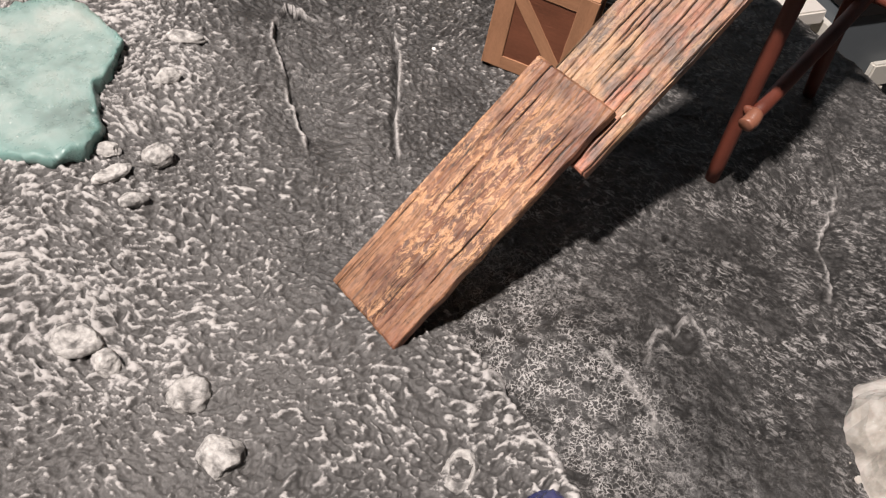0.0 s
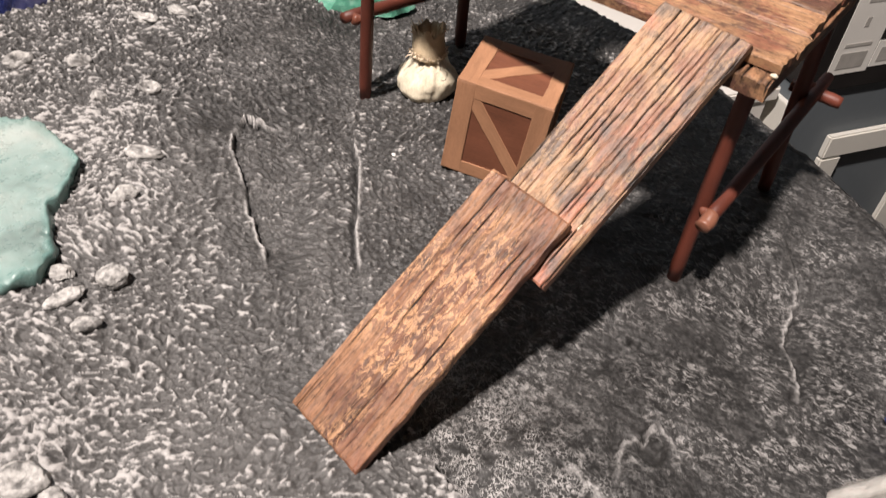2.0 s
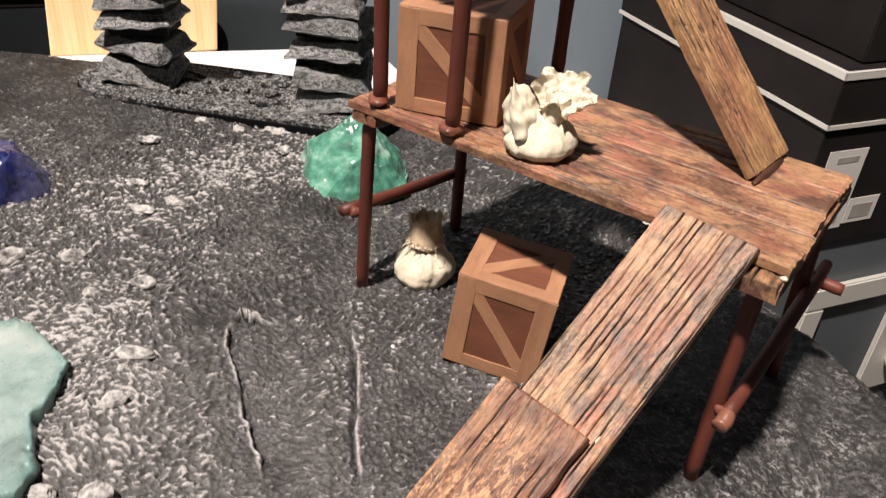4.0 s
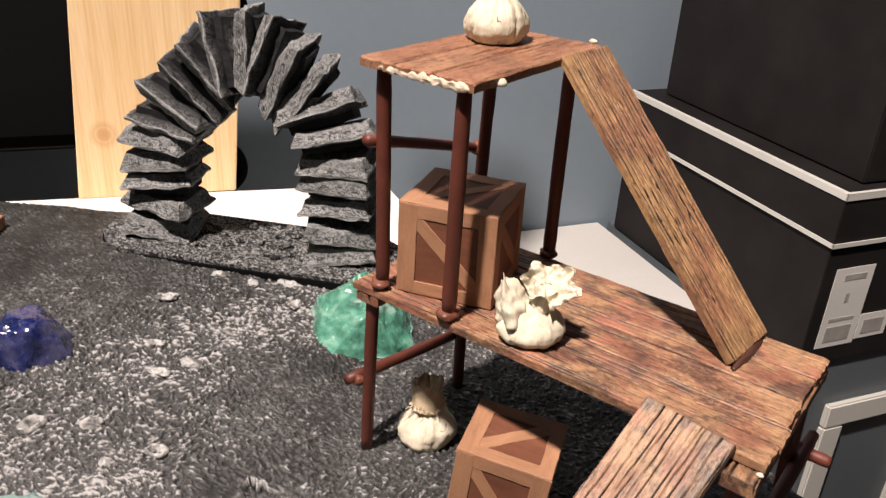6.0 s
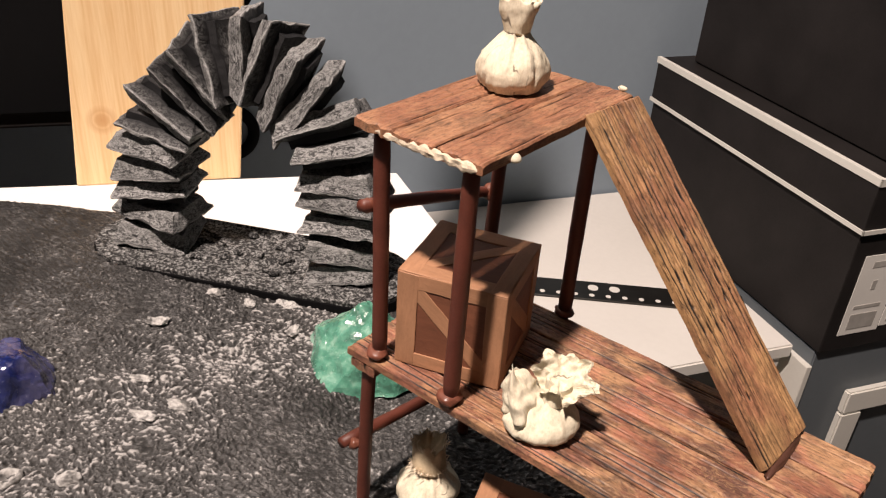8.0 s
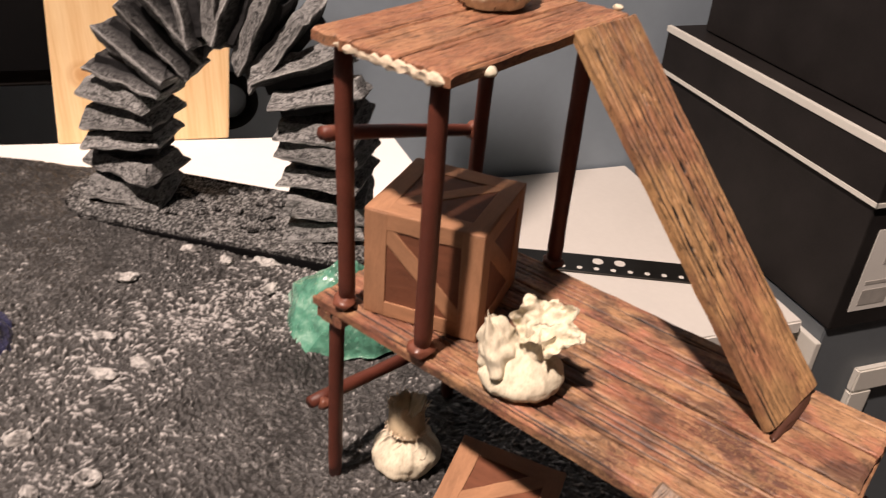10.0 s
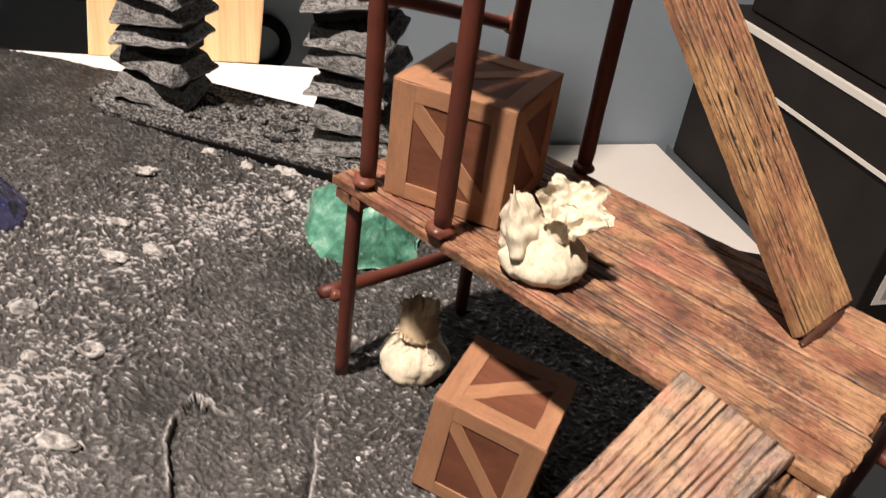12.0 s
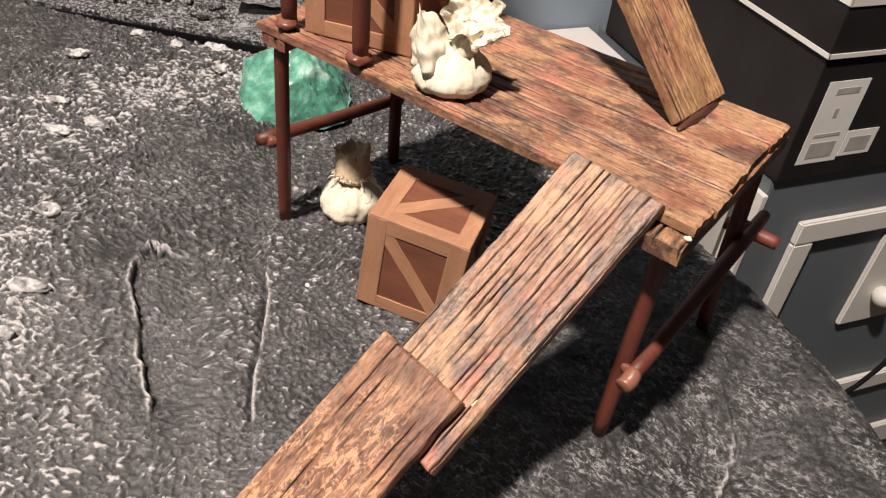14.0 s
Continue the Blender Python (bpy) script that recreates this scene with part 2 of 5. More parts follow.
    bump(t, b, mixed(t, 0.3, crag, mixed(t, 0.4, fine, grit)), 1.0, 0.13)
    return m


def glass_stone(name, colour, milk, trans, rough=0.18, size=0.1):
    """Broken glass: clear and milky parts, conchoidal chips and a glossy skin."""
    m, t, b = nodes_of(name)
    v = coords(t, (1, 1, 1))
    h = noise_tex(t, v, size, 5, 0.6, 0.25)
    cell = add(t, "ShaderNodeTexVoronoi", Scale=size * 1.6)
    cell.feature = "F1"
    t.links.new(v, cell.inputs["Vector"])
    chip = noise_tex(t, v, 0.35, 5, 0.7)
    c = ramp(t, h, [(0.34, tuple(0.5 * k for k in colour)), (0.46, colour), (0.56, tuple(0.5 * (p + q) for p, q in zip(colour, milk))), (0.7, milk)])
    # sparkle of the glass put into the colour as pale specks
    painted_glint = noise_tex(t, v, 1.1, 3, 0.7)
    c = mixed(t, ramp(t, painted_glint, [(0.66, (0, 0, 0)), (0.71, (0.6, 0.6, 0.6))]), c, tuple(min(0.9, 0.35 + 0.8 * k) for k in milk))
    rim = t.nodes.new("ShaderNodeAttribute")
    rim.attribute_name = "rim"
    c = mixed(t, rim.outputs["Fac"], c, (0.5 * colour[0], 0.72 * colour[1], 0.7 * colour[2]))
    t.links.new(c, b.inputs["Base Color"])
    t.links.new(ramp(t, chip, [(0.4, (rough * 0.4,) * 3), (0.65, (rough * 2.2,) * 3)]), b.inputs["Roughness"])
    b.inputs["IOR"].default_value = 1.5
    b.inputs["Transmission Weight"].default_value = trans
    b.inputs["Subsurface Weight"].default_value = 0.25
    b.inputs["Subsurface Radius"].default_value = (0.003, 0.004, 0.004)
    b.inputs["Subsurface Scale"].default_value = 1.0
    b.inputs["Coat Weight"].default_value = 0.4
    b.inputs["Coat Roughness"].default_value = rough * 1.1
    bump(t, b, mixed(t, 0.4, cell.outputs["Distance"], chip), 0.6, 0.5)
    return m


def pine(name):
    """Planed pine: upright growth rings with a cathedral curve, fine fibres and a knot."""
    m, t, b = nodes_of(name)
    v = coords(t, (1, 1, 0.045), shift=False)
    bend = noise_tex(t, v, 0.05, 2, 0.5)
    w = t.nodes.new("ShaderNodeTexWave")
    w.wave_type, w.bands_direction = "BANDS", "X"
    for key, value in (("Scale", 0.04), ("Distortion", 24.0), ("Detail", 2.0), ("Detail Scale", 0.22), ("Detail Roughness", 0.5)):
        w.inputs[key].default_value = value
    t.links.new(v, w.inputs["Vector"])
    g = noise_tex(t, v, 1.1, 3, 0.6)
    c = ramp(t, w.outputs["Fac"], [(0.0, (0.9, 0.66, 0.38)), (0.6, (0.88, 0.63, 0.35)), (0.88, (0.79, 0.52, 0.26)), (1.0, (0.84, 0.58, 0.31))])
    c = mixed(t, mixed(t, 0.5, (0, 0, 0), ramp(t, bend, [(0.4, (0, 0, 0)), (0.65, (1, 1, 1))])), c, (0.76, 0.47, 0.22))
    c = mixed(t, 0.25, c, ramp(t, g, [(0.35, (0.66, 0.38, 0.16)), (0.6, (0.88, 0.66, 0.4))]))
    tc = t.nodes.new("ShaderNodeTexCoord")
    for x, z, r in ((0.012, 0.03, 0.007), (0.04, 0.185, 0.012)):
        far = t.nodes.new("ShaderNodeVectorMath")
        far.operation, far.inputs[1].default_value = "DISTANCE", (x + 0.085 * z, 0, z)
        t.links.new(tc.outputs["Object"], far.inputs[0])
        size = t.nodes.new("ShaderNodeMath")
        size.operation, size.inputs[1].default_value = "DIVIDE", r
        t.links.new(far.outputs["Value"], size.inputs[0])
        c = mixed(t, ramp(t, size.outputs[0], [(0.0, (0.75, 0.75, 0.75)), (0.35, (0.6, 0.6, 0.6)), (0.5, (0.25, 0.25, 0.25)), (0.62, (0.45, 0.45, 0.45)), (1.0, (0, 0, 0))]), c, (0.56, 0.27, 0.1))
    t.links.new(c, b.inputs["Base Color"])
    b.inputs["Roughness"].default_value = 0.5
    bump(t, b, g, 0.15, 0.3)
    return m


MAT_DECK = weathered_wood("stained_craft_wood", (0.03, 0.015, 0.01), (0.23, 0.091, 0.055), (0.43, 0.255, 0.13), 0.6, 0.7, 0.7, 0.35, 0.3, (0.062, 0.033, 0.025))
MAT_PLATFORM = weathered_wood("brown_craft_wood", (0.04, 0.019, 0.013), (0.275, 0.117, 0.064), (0.45, 0.245, 0.13), 0.45, 0.25, 0.35, 0.25, 0.35)
MAT_RAMP = weathered_wood("dry_brushed_wood", (0.05, 0.03, 0.022), (0.285, 0.148, 0.1), (0.48, 0.31, 0.17), 0.6, 0.9, 0.8, 0.4, 0.2, (0.11, 0.085, 0.072))
MAT_FLAKED = weathered_wood("flaked_wood", (0.045, 0.022, 0.014), (0.16, 0.066, 0.038), (0.5, 0.28, 0.145), 0.3, 0.15, 0.4, 0.8, 0.6)
MAT_STEEP = weathered_wood("worn_stick_wood", (0.04, 0.02, 0.012), (0.265, 0.125, 0.065), (0.46, 0.27, 0.12), 0.65, 0.25, 0.3, 0.15, 0.5, (0.1, 0.058, 0.036))
MAT_ROD = plain("red_brown_paint", (0.115, 0.03, 0.018), 0.5, 0.3, 0.5, 0.15)
MAT_GLUE = plain("painted_glue", (0.16, 0.055, 0.034), 0.35, 0.3, 0.5, 0.1)
MAT_BEAD = plain("dark_glue", (0.07, 0.03, 0.02), 0.4, 0.3, 0.6, 0.2)
MAT_CRATE = brushed("dark_crate_paint", (0.165, 0.062, 0.034), 0.3)
MAT_BATTEN = brushed("tan_batten_paint", (0.37, 0.19, 0.105), 0.26)
MAT_CLOTH = stiff_cloth("cream_cloth", (0.78, 0.71, 0.55))
MAT_TAN = plain("tan_cloth", (0.55, 0.44, 0.29), 0.9, 0.25, 0.5, 0.5)
MAT_FRAY = plain("frayed_fibre", (0.72, 0.6, 0.45), 0.8, 0.35, 1.2, 0.4)
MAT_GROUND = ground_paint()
MAT_ARCH = drybrushed("black_dry_brushed_stone", (0.014, 0.014, 0.015), (0.46, 0.46, 0.45), 1.0, 0.35, 0.5, (0.6, 0.6, 1.4), "ridge")
MAT_BASE = drybrushed("black_gravel_base", (0.014, 0.014, 0.014), (0.45, 0.45, 0.44), 1.1, 0.46, 0.64)
MAT_PEBBLE = drybrushed("pale_grey_stone", (0.11, 0.107, 0.103), (0.62, 0.605, 0.58), 0.36, 0.36, 0.52)
MAT_AQUA = glass_stone("frosted_aqua_glass", (0.27, 0.37, 0.345), (0.5, 0.535, 0.5), 0.15, 0.4, 0.035)
MAT_GREEN = glass_stone("green_glass", (0.12, 0.37, 0.26), (0.5, 0.76, 0.62), 0.25, 0.14, 0.11)
MAT_BLUE = glass_stone("blue_glass", (0.012, 0.02, 0.11), (0.11, 0.11, 0.22), 0.12, 0.16, 0.12)
MAT_CLEAR = glass_stone("clear_glass", (0.5, 0.47, 0.42), (0.85, 0.82, 0.77), 0.3, 0.12, 0.12)
MAT_WHITE = plain("white_board", (0.82, 0.8, 0.77), 0.5, 0.03, 0.05, 0.03)
MAT_TABLE = plain("off_white_tabletop", (0.5, 0.48, 0.45), 0.45, 0.04, 0.03, 0.03)
MAT_SHELF = plain("off_white_shelf_paint", (0.74, 0.71, 0.66), 0.45, 0.05, 0.03, 0.03)
MAT_PALE = plain("pale_glue", (0.19, 0.08, 0.05), 0.35, 0.3, 0.6, 0.15)
MAT_TRIM = plain("cream_white_paint", (0.72, 0.7, 0.64), 0.45, 0.05, 0.05, 0.05)
MAT_BLACKBOX = plain("black_cardboard", (0.02, 0.0175, 0.017), 0.55, 0.25, 0.1, 0.1)
MAT_WALL = plain("blue_grey_wall_paint", (0.25, 0.305, 0.355), 0.6, 0.06, 0.02, 0.1)
MAT_CABINET = plain("slate_cabinet_paint", (0.13, 0.15, 0.165), 0.5, 0.08, 0.03, 0.05)
MAT_LABEL = plain("white_label", (0.82, 0.8, 0.75), 0.5, 0.05, 0.1, 0.02)
MAT_INK = plain("grey_ink", (0.42, 0.4, 0.37), 0.6, 0.2, 0.3, 0.02)
MAT_BLACK = plain("matt_black", (0.003, 0.003, 0.0035), 0.75, 0.2, 0.1, 0.05)
MAT_STEEL = plain("dark_steel", (0.05, 0.048, 0.045), 0.3, 0.2, 0.2, 0.05, 0.8)
MAT_FLOOR = plain("dark_floor", (0.05, 0.035, 0.025), 0.5, 0.3, 0.01, 0.1)
# unseen walls and ceiling: colours set dark to cut bounced light
MAT_UNSEEN_WALL = plain("unseen_wall_dark", (0.05, 0.055, 0.06), 0.7, 0.1, 0.02, 0.1)
MAT_CEILING = plain("ceiling_grey", (0.2, 0.2, 0.2), 0.8, 0.04, 0.01, 0.1)
MAT_PINE = pine("pine_board")

# ---------------------------------------------------------------- building helpers
WORLD = {}


def thing(name, base, label, category, group="", turn=0.0):
    ob = new(name)
    ob.empty_display_size = 0.01
    ob.matrix_basis = WORLD[ob] = Matrix.Translation(mm(*base)) @ Matrix.Rotation(radians(turn), 4, "Z")
    return tagged(ob, label, category, group)


def part(name, bm, material, parent=None, label="", m=None, smooth=False):
    """Links a bmesh (in millimetres, in the space of m, or of the world) as one mesh object."""
    me = bpy.data.meshes.new(name)
    bm.to_mesh(me)
    bm.free()
    me.transform(Matrix.Diagonal((K, K, K, 1)))
    me.materials.append(material)
    if smooth:
        me.polygons.foreach_set("use_smooth", [True] * len(me.polygons))
    ob = new(name, me)
    place(ob, m, parent)
    return tagged(ob, label)


def place(ob, m, parent):
    m = Matrix() if m is None else Matrix.Translation(m.translation * K) @ m.to_3x3().to_4x4()
    ob.matrix_basis = WORLD[ob] = m
    if parent is not None:
        ob.parent = parent
        ob.matrix_parent_inverse = WORLD[parent].inverted()


def solo(name, bm, material, label, category, group="", kind="", m=None, smooth=False):
    return tagged(part(name, bm, material, None, label, m, smooth), "", category, group, kind)


def box(x0, y0, z0, x1, y1, z1, bevel=0.0, seg=2):
    bm = bmesh.new()
    bmesh.ops.create_cube(bm, size=1)
    for v in bm.verts:
        v.co = Vector((x0 + (v.co.x + 0.5) * (x1 - x0), y0 + (v.co.y + 0.5) * (y1 - y0), z0 + (v.co.z + 0.5) * (z1 - z0)))
    if bevel:
        bmesh.ops.bevel(bm, geom=bm.edges[:], offset=bevel, segments=seg, affect="EDGES", profile=0.5)
    return bm


def slab(points, z0, z1, bevel=0.0):
    """An upright prism over a plan outline."""
    bm = bmesh.new()
    f = bm.faces.new([bm.verts.new((x, y, z0)) for x, y in points])
    up = bmesh.ops.extrude_face_region(bm, geom=[f])
    for v in up["geom"]:
        if isinstance(v, bmesh.types.BMVert):
            v.co.z = z1
    bmesh.ops.recalc_face_normals(bm, faces=bm.faces[:])
    if bevel:
        bmesh.ops.bevel(bm, geom=[e for e in bm.edges], offset=bevel, segments=2, affect="EDGES")
    return bm


def frame_from(a, b, up=(0, 0, 1)):
    """A pose at a whose x axis points to b and whose z axis is as near up as can be."""
    a, b = Vector(a), Vector(b)
    x = (b - a).normalized()
    y = Vector(up).cross(x).normalized()
    z = x.cross(y)
    return Matrix(((x.x, y.x, z.x, a.x), (x.y, y.y, z.y, a.y), (x.z, y.z, z.z, a.z), (0, 0, 0, 1)))


def rod(a, b, r, wob=0.12, sides=12, rings=10, seed=0):
    """A slightly uneven round stick from a to b, in its own frame along x."""
    rng = random.Random(seed)
    m = frame_from(a, b, (0, 1, 0.3))
    length = (Vector(b) - Vector(a)).length
    bm = bmesh.new()
    loops = []
    for i in range(rings + 1):
        f = i / rings
        rr = r * (1 + rng.uniform(-0.04, 0.04)) * (0.86 if i in (0, rings) else 1)
        oy, oz = wob * math.sin(3 * f + seed), wob * math.cos(4 * f + seed)
        x = f * length + (0.25 if i == 0 else -0.25 if i == rings else 0)
        loops.append([bm.verts.new((x, oy + rr * math.cos(a), oz + rr * math.sin(a))) for a in (2 * math.pi * k / sides for k in range(sides))])
    for p, q in zip(loops, loops[1:]):
        for k in range(sides):
            bm.faces.new((p[k], q[k], q[(k + 1) % sides], p[(k + 1) % sides]))
    bm.faces.new(loops[0][::1])
    bm.faces.new(loops[-1][::-1])
    bmesh.ops.recalc_face_normals(bm, faces=bm.faces[:])
    return bm, m


def blob(r, seed, squash=(1, 1, 1), rough=0.25, sub=3, freq=1.0):
    bm = bmesh.new()
    bmesh.ops.create_icosphere(bm, subdivisions=sub, radius=1)
    off = Vector((seed * 7.3, seed * 3.1, seed * 1.7))
    for v in bm.verts:
        n = noise.fractal(v.co * freq + off, 0.9, 2.0, 4)
        v.co = Vector((v.co.x * squash[0], v.co.y * squash[1], v.co.z * squash[2])) * r * (1 + rough * n)
    return bm


def plank(length, width, thick, seed, nx=70, ny=30, groove=0.45, ends=0.4, chip=0.35, lines=9, gw=0.3, through_cuts=False, pits=0):
    """A craft stick along x, width along y, its worn top cut by black grooves that run with the grain."""
    rng = random.Random(seed)
    cuts = []
    for k in range(lines):
        a = rng.uniform(-0.3, 0.6) if not through_cuts else rng.uniform(-0.4, 0.35)
        b = a + rng.uniform(0.35, 0.9) if not through_cuts else rng.uniform(0.6, 1.4)
        cuts.append(((k + rng.uniform(0.2, 0.8)) / lines, a, b, rng.uniform(0.6, 1.0), rng.uniform(-0.025, 0.025)))
    for k in range(pits):
        a = rng.gauss(0.45, 0.16)
        cuts.append((rng.uniform(0.1, 0.9), a, a + rng.uniform(0.02, 0.06), rng.uniform(0.7, 1.0), rng.uniform(-0.05, 0.05)))
    u = np.linspace(0, 1, nx + 1)[:, None] + np.zeros((1, ny + 1))
    w = np.linspace(0, 1, ny + 1)[None, :] + np.zeros((nx + 1, 1))
    deep = np.zeros(u.shape)
    for c, a, b, s, drift in cuts:
        d = np.abs(w - c - drift * (u - a) - 0.004 * np.sin(9 * u + c * 40) - 0.003 * np.sin(31 * u + c * 90)) * width
        fade = np.clip(np.minimum((u - a) * 10, (b - u) * 10) * (6 if b - a < 0.1 else 1), 0, 1) * np.clip(0.85 + 0.4 * np.sin(13 * u + 50 * c), 0, 1)
        deep = np.maximum(deep, s * fade * np.clip(1.25 - (d / gw) ** 2, 0, 1))
    bm = bmesh.new()
    lay = bm.verts.layers.float.new("groove")
    grid = []
    for i in range(nx + 1):
        row = []
        for j in range(ny + 1):
            x, y = u[i, j] * length, (w[i, j] - 0.5) * width
            worn = noise.fractal(Vector((x * 0.15, y * 0.9, seed)), 0.8, 2, 3) * 0.14
            if i in (0, nx):
                x += ends * noise.noise(Vector((y * 0.6, seed, 3.3)))
            if j in (0, ny):
                y += chip * 0.5 * noise.noise(Vector((x * 0.25, seed, 7.1 + j)))
            z = worn - groove * deep[i, j] - (0.3 if j in (0, ny) else 0) - (0.25 if i in (0, nx) else 0)
            v = bm.verts.new((x, y, thick + z))
            v[lay] = float(deep[i, j])
            row.append(v)
        grid.append(row)
    for i in range(nx):
        for j in range(ny):
            bm.faces.new((grid[i][j], grid[i + 1][j], grid[i + 1][j + 1], grid[i][j + 1]))
    rim = [grid[i][0] for i in range(nx + 1)] + [grid[nx][j] for j in range(1, ny + 1)] + [grid[i][ny] for i in range(nx - 1, -1, -1)] + [grid[0][j] for j in range(ny - 1, 0, -1)]
    low = [bm.verts.new((v.co.x, v.co.y, 0)) for v in rim]
    n = len(rim)
    for k in range(n):
        bm.faces.new((rim[k], low[k], low[(k + 1) % n], rim[(k + 1) % n]))
    bm.faces.new(low[::-1])
    bmesh.ops.recalc_face_normals(bm, faces=bm.faces[:])
    return bm


# ---------------------------------------------------------------- the terrain disc
CENTRE, RADIUS = (-45.0, -145.0), 229.0


def bell(x, y, cx, cy, r):
    return np.exp(-((x - cx) ** 2 + (y - cy) ** 2) / (r * r))


GRADS = [np.random.RandomState(s).rand(256, 256) * 2 * np.pi for s in range(12)]


def lattice(seed):
    return np.random.RandomState(seed).rand(256, 256).astype(np.float32)


TABLE = [lattice(s) for s in range(8)]


def field(x, y, size, seed):
    """Smooth value noise, 0 to 1, with cells of that size."""
    u, v = x / size + 37.7 * seed, y / size + 11.3 * seed
    i, j = np.floor(u).astype(int), np.floor(v).astype(int)
    fu, fv = u - i, v - j
    fu, fv = fu * fu * (3 - 2 * fu), fv * fv * (3 - 2 * fv)
    t = TABLE[seed % 8]
    a, b, c, d = t[i % 256, j % 256], t[(i + 1) % 256, j % 256], t[i % 256, (j + 1) % 256], t[(i + 1) % 256, (j + 1) % 256]
    return (a * (1 - fu) + b * fu) * (1 - fv) + (c * (1 - fu) + d * fu) * fv


def swell(x, y, size, seed):
    """Gradient noise, about -0.7 to 0.7, with cells of that size."""
    u, v = x / size + 17.3 * seed, y / size + 5.9 * seed
    i, j = np.floor(u).astype(int), np.floor(v).astype(int)
    fu, fv = u - i, v - j
    g = GRADS[seed % 12]

    def corner(di, dj):
        a = g[(i + di) % 256, (j + dj) % 256]
        return np.cos(a) * (fu - di) + np.sin(a) * (fv - dj)

    su, sv = fu ** 3 * (fu * (6 * fu - 15) + 10), fv ** 3 * (fv * (6 * fv - 15) + 10)
    return (corner(0, 0) * (1 - su) + corner(1, 0) * su) * (1 - sv) + (corner(0, 1) * (1 - su) + corner(1, 1) * su) * sv


def to_line(x, y, pts):
    """Distance to a polyline, and the side on which it is passed."""
    best, side = np.full(x.shape, 1e9), np.zeros(x.shape)
    for (ax, ay), (bx, by) in zip(pts, pts[1:]):
        dx, dy = bx - ax, by - ay
        s = np.clip(((x - ax) * dx + (y - ay) * dy) / (dx * dx + dy * dy), 0, 1)
        d = np.hypot(x - ax - s * dx, y - ay - s * dy)
        turn = np.sign((x - ax) * dy - (y - ay) * dx)
        side = np.where(d < best, turn, side)
        best = np.minimum(best, d)
    return best, side


def lower(t):
    return 1 / (1 + np.exp(-np.clip(t, -60, 60)))


# ledges, each with its drop on the side of greater y when it is read with growing x
CRACKS = ([(-26, -20), (-29, -22), (-32, -25), (-31, -29), (-26, -34), (-18, -38), (-11, -43), (-4, -46), (1, -49)],
          [(17, -42), (11, -37), (5, -31), (2, -27), (-7, -17), (-13, -12), (-15, -10)],
          [(44, -61), (52, -62), (57, -63), (62, -65), (68, -67), (73, -69)],
          [(71, -47), (68, -42), (69, -38), (71, -33), (75, -35), (79, -36)],
          [(73, 23), (77, 18), (79, 3), (84, -4), (87, -12)])
DEPTH = (1.0, 0.9, 1.5, 1.2, 0.8)
PITS = ((73, 2, 1.4), (86, -11, 1.5), (73, -38, 3.0), (60, -20, 1.0))


def ground(x, y):
    """The slow rise and fall of the modelled ground."""
    x, y = np.asarray(x, float), np.asarray(y, float)
    z = 6.3 * lower((-38 - 0.4 * y - x) / 6.0) * (1 - 0.6 * lower((y - 22) / 7.0))
    z = z + 2.3 * bell(x, y, 34, -76, 16) - 6.0 * bell(x, y, 80, 10, 20) + 2.0 * bell(x, y, 68, -46, 12) + 0.9 * bell(x, y, -5, -22, 16) + 0.8 * bell(x, y, 8, 1, 12)
    return z + 1.2 * (field(x, y, 42, 1) - 0.5)


def ground_at(x, y):
    return float(ground(np.array([x]), np.array([y]))[0])


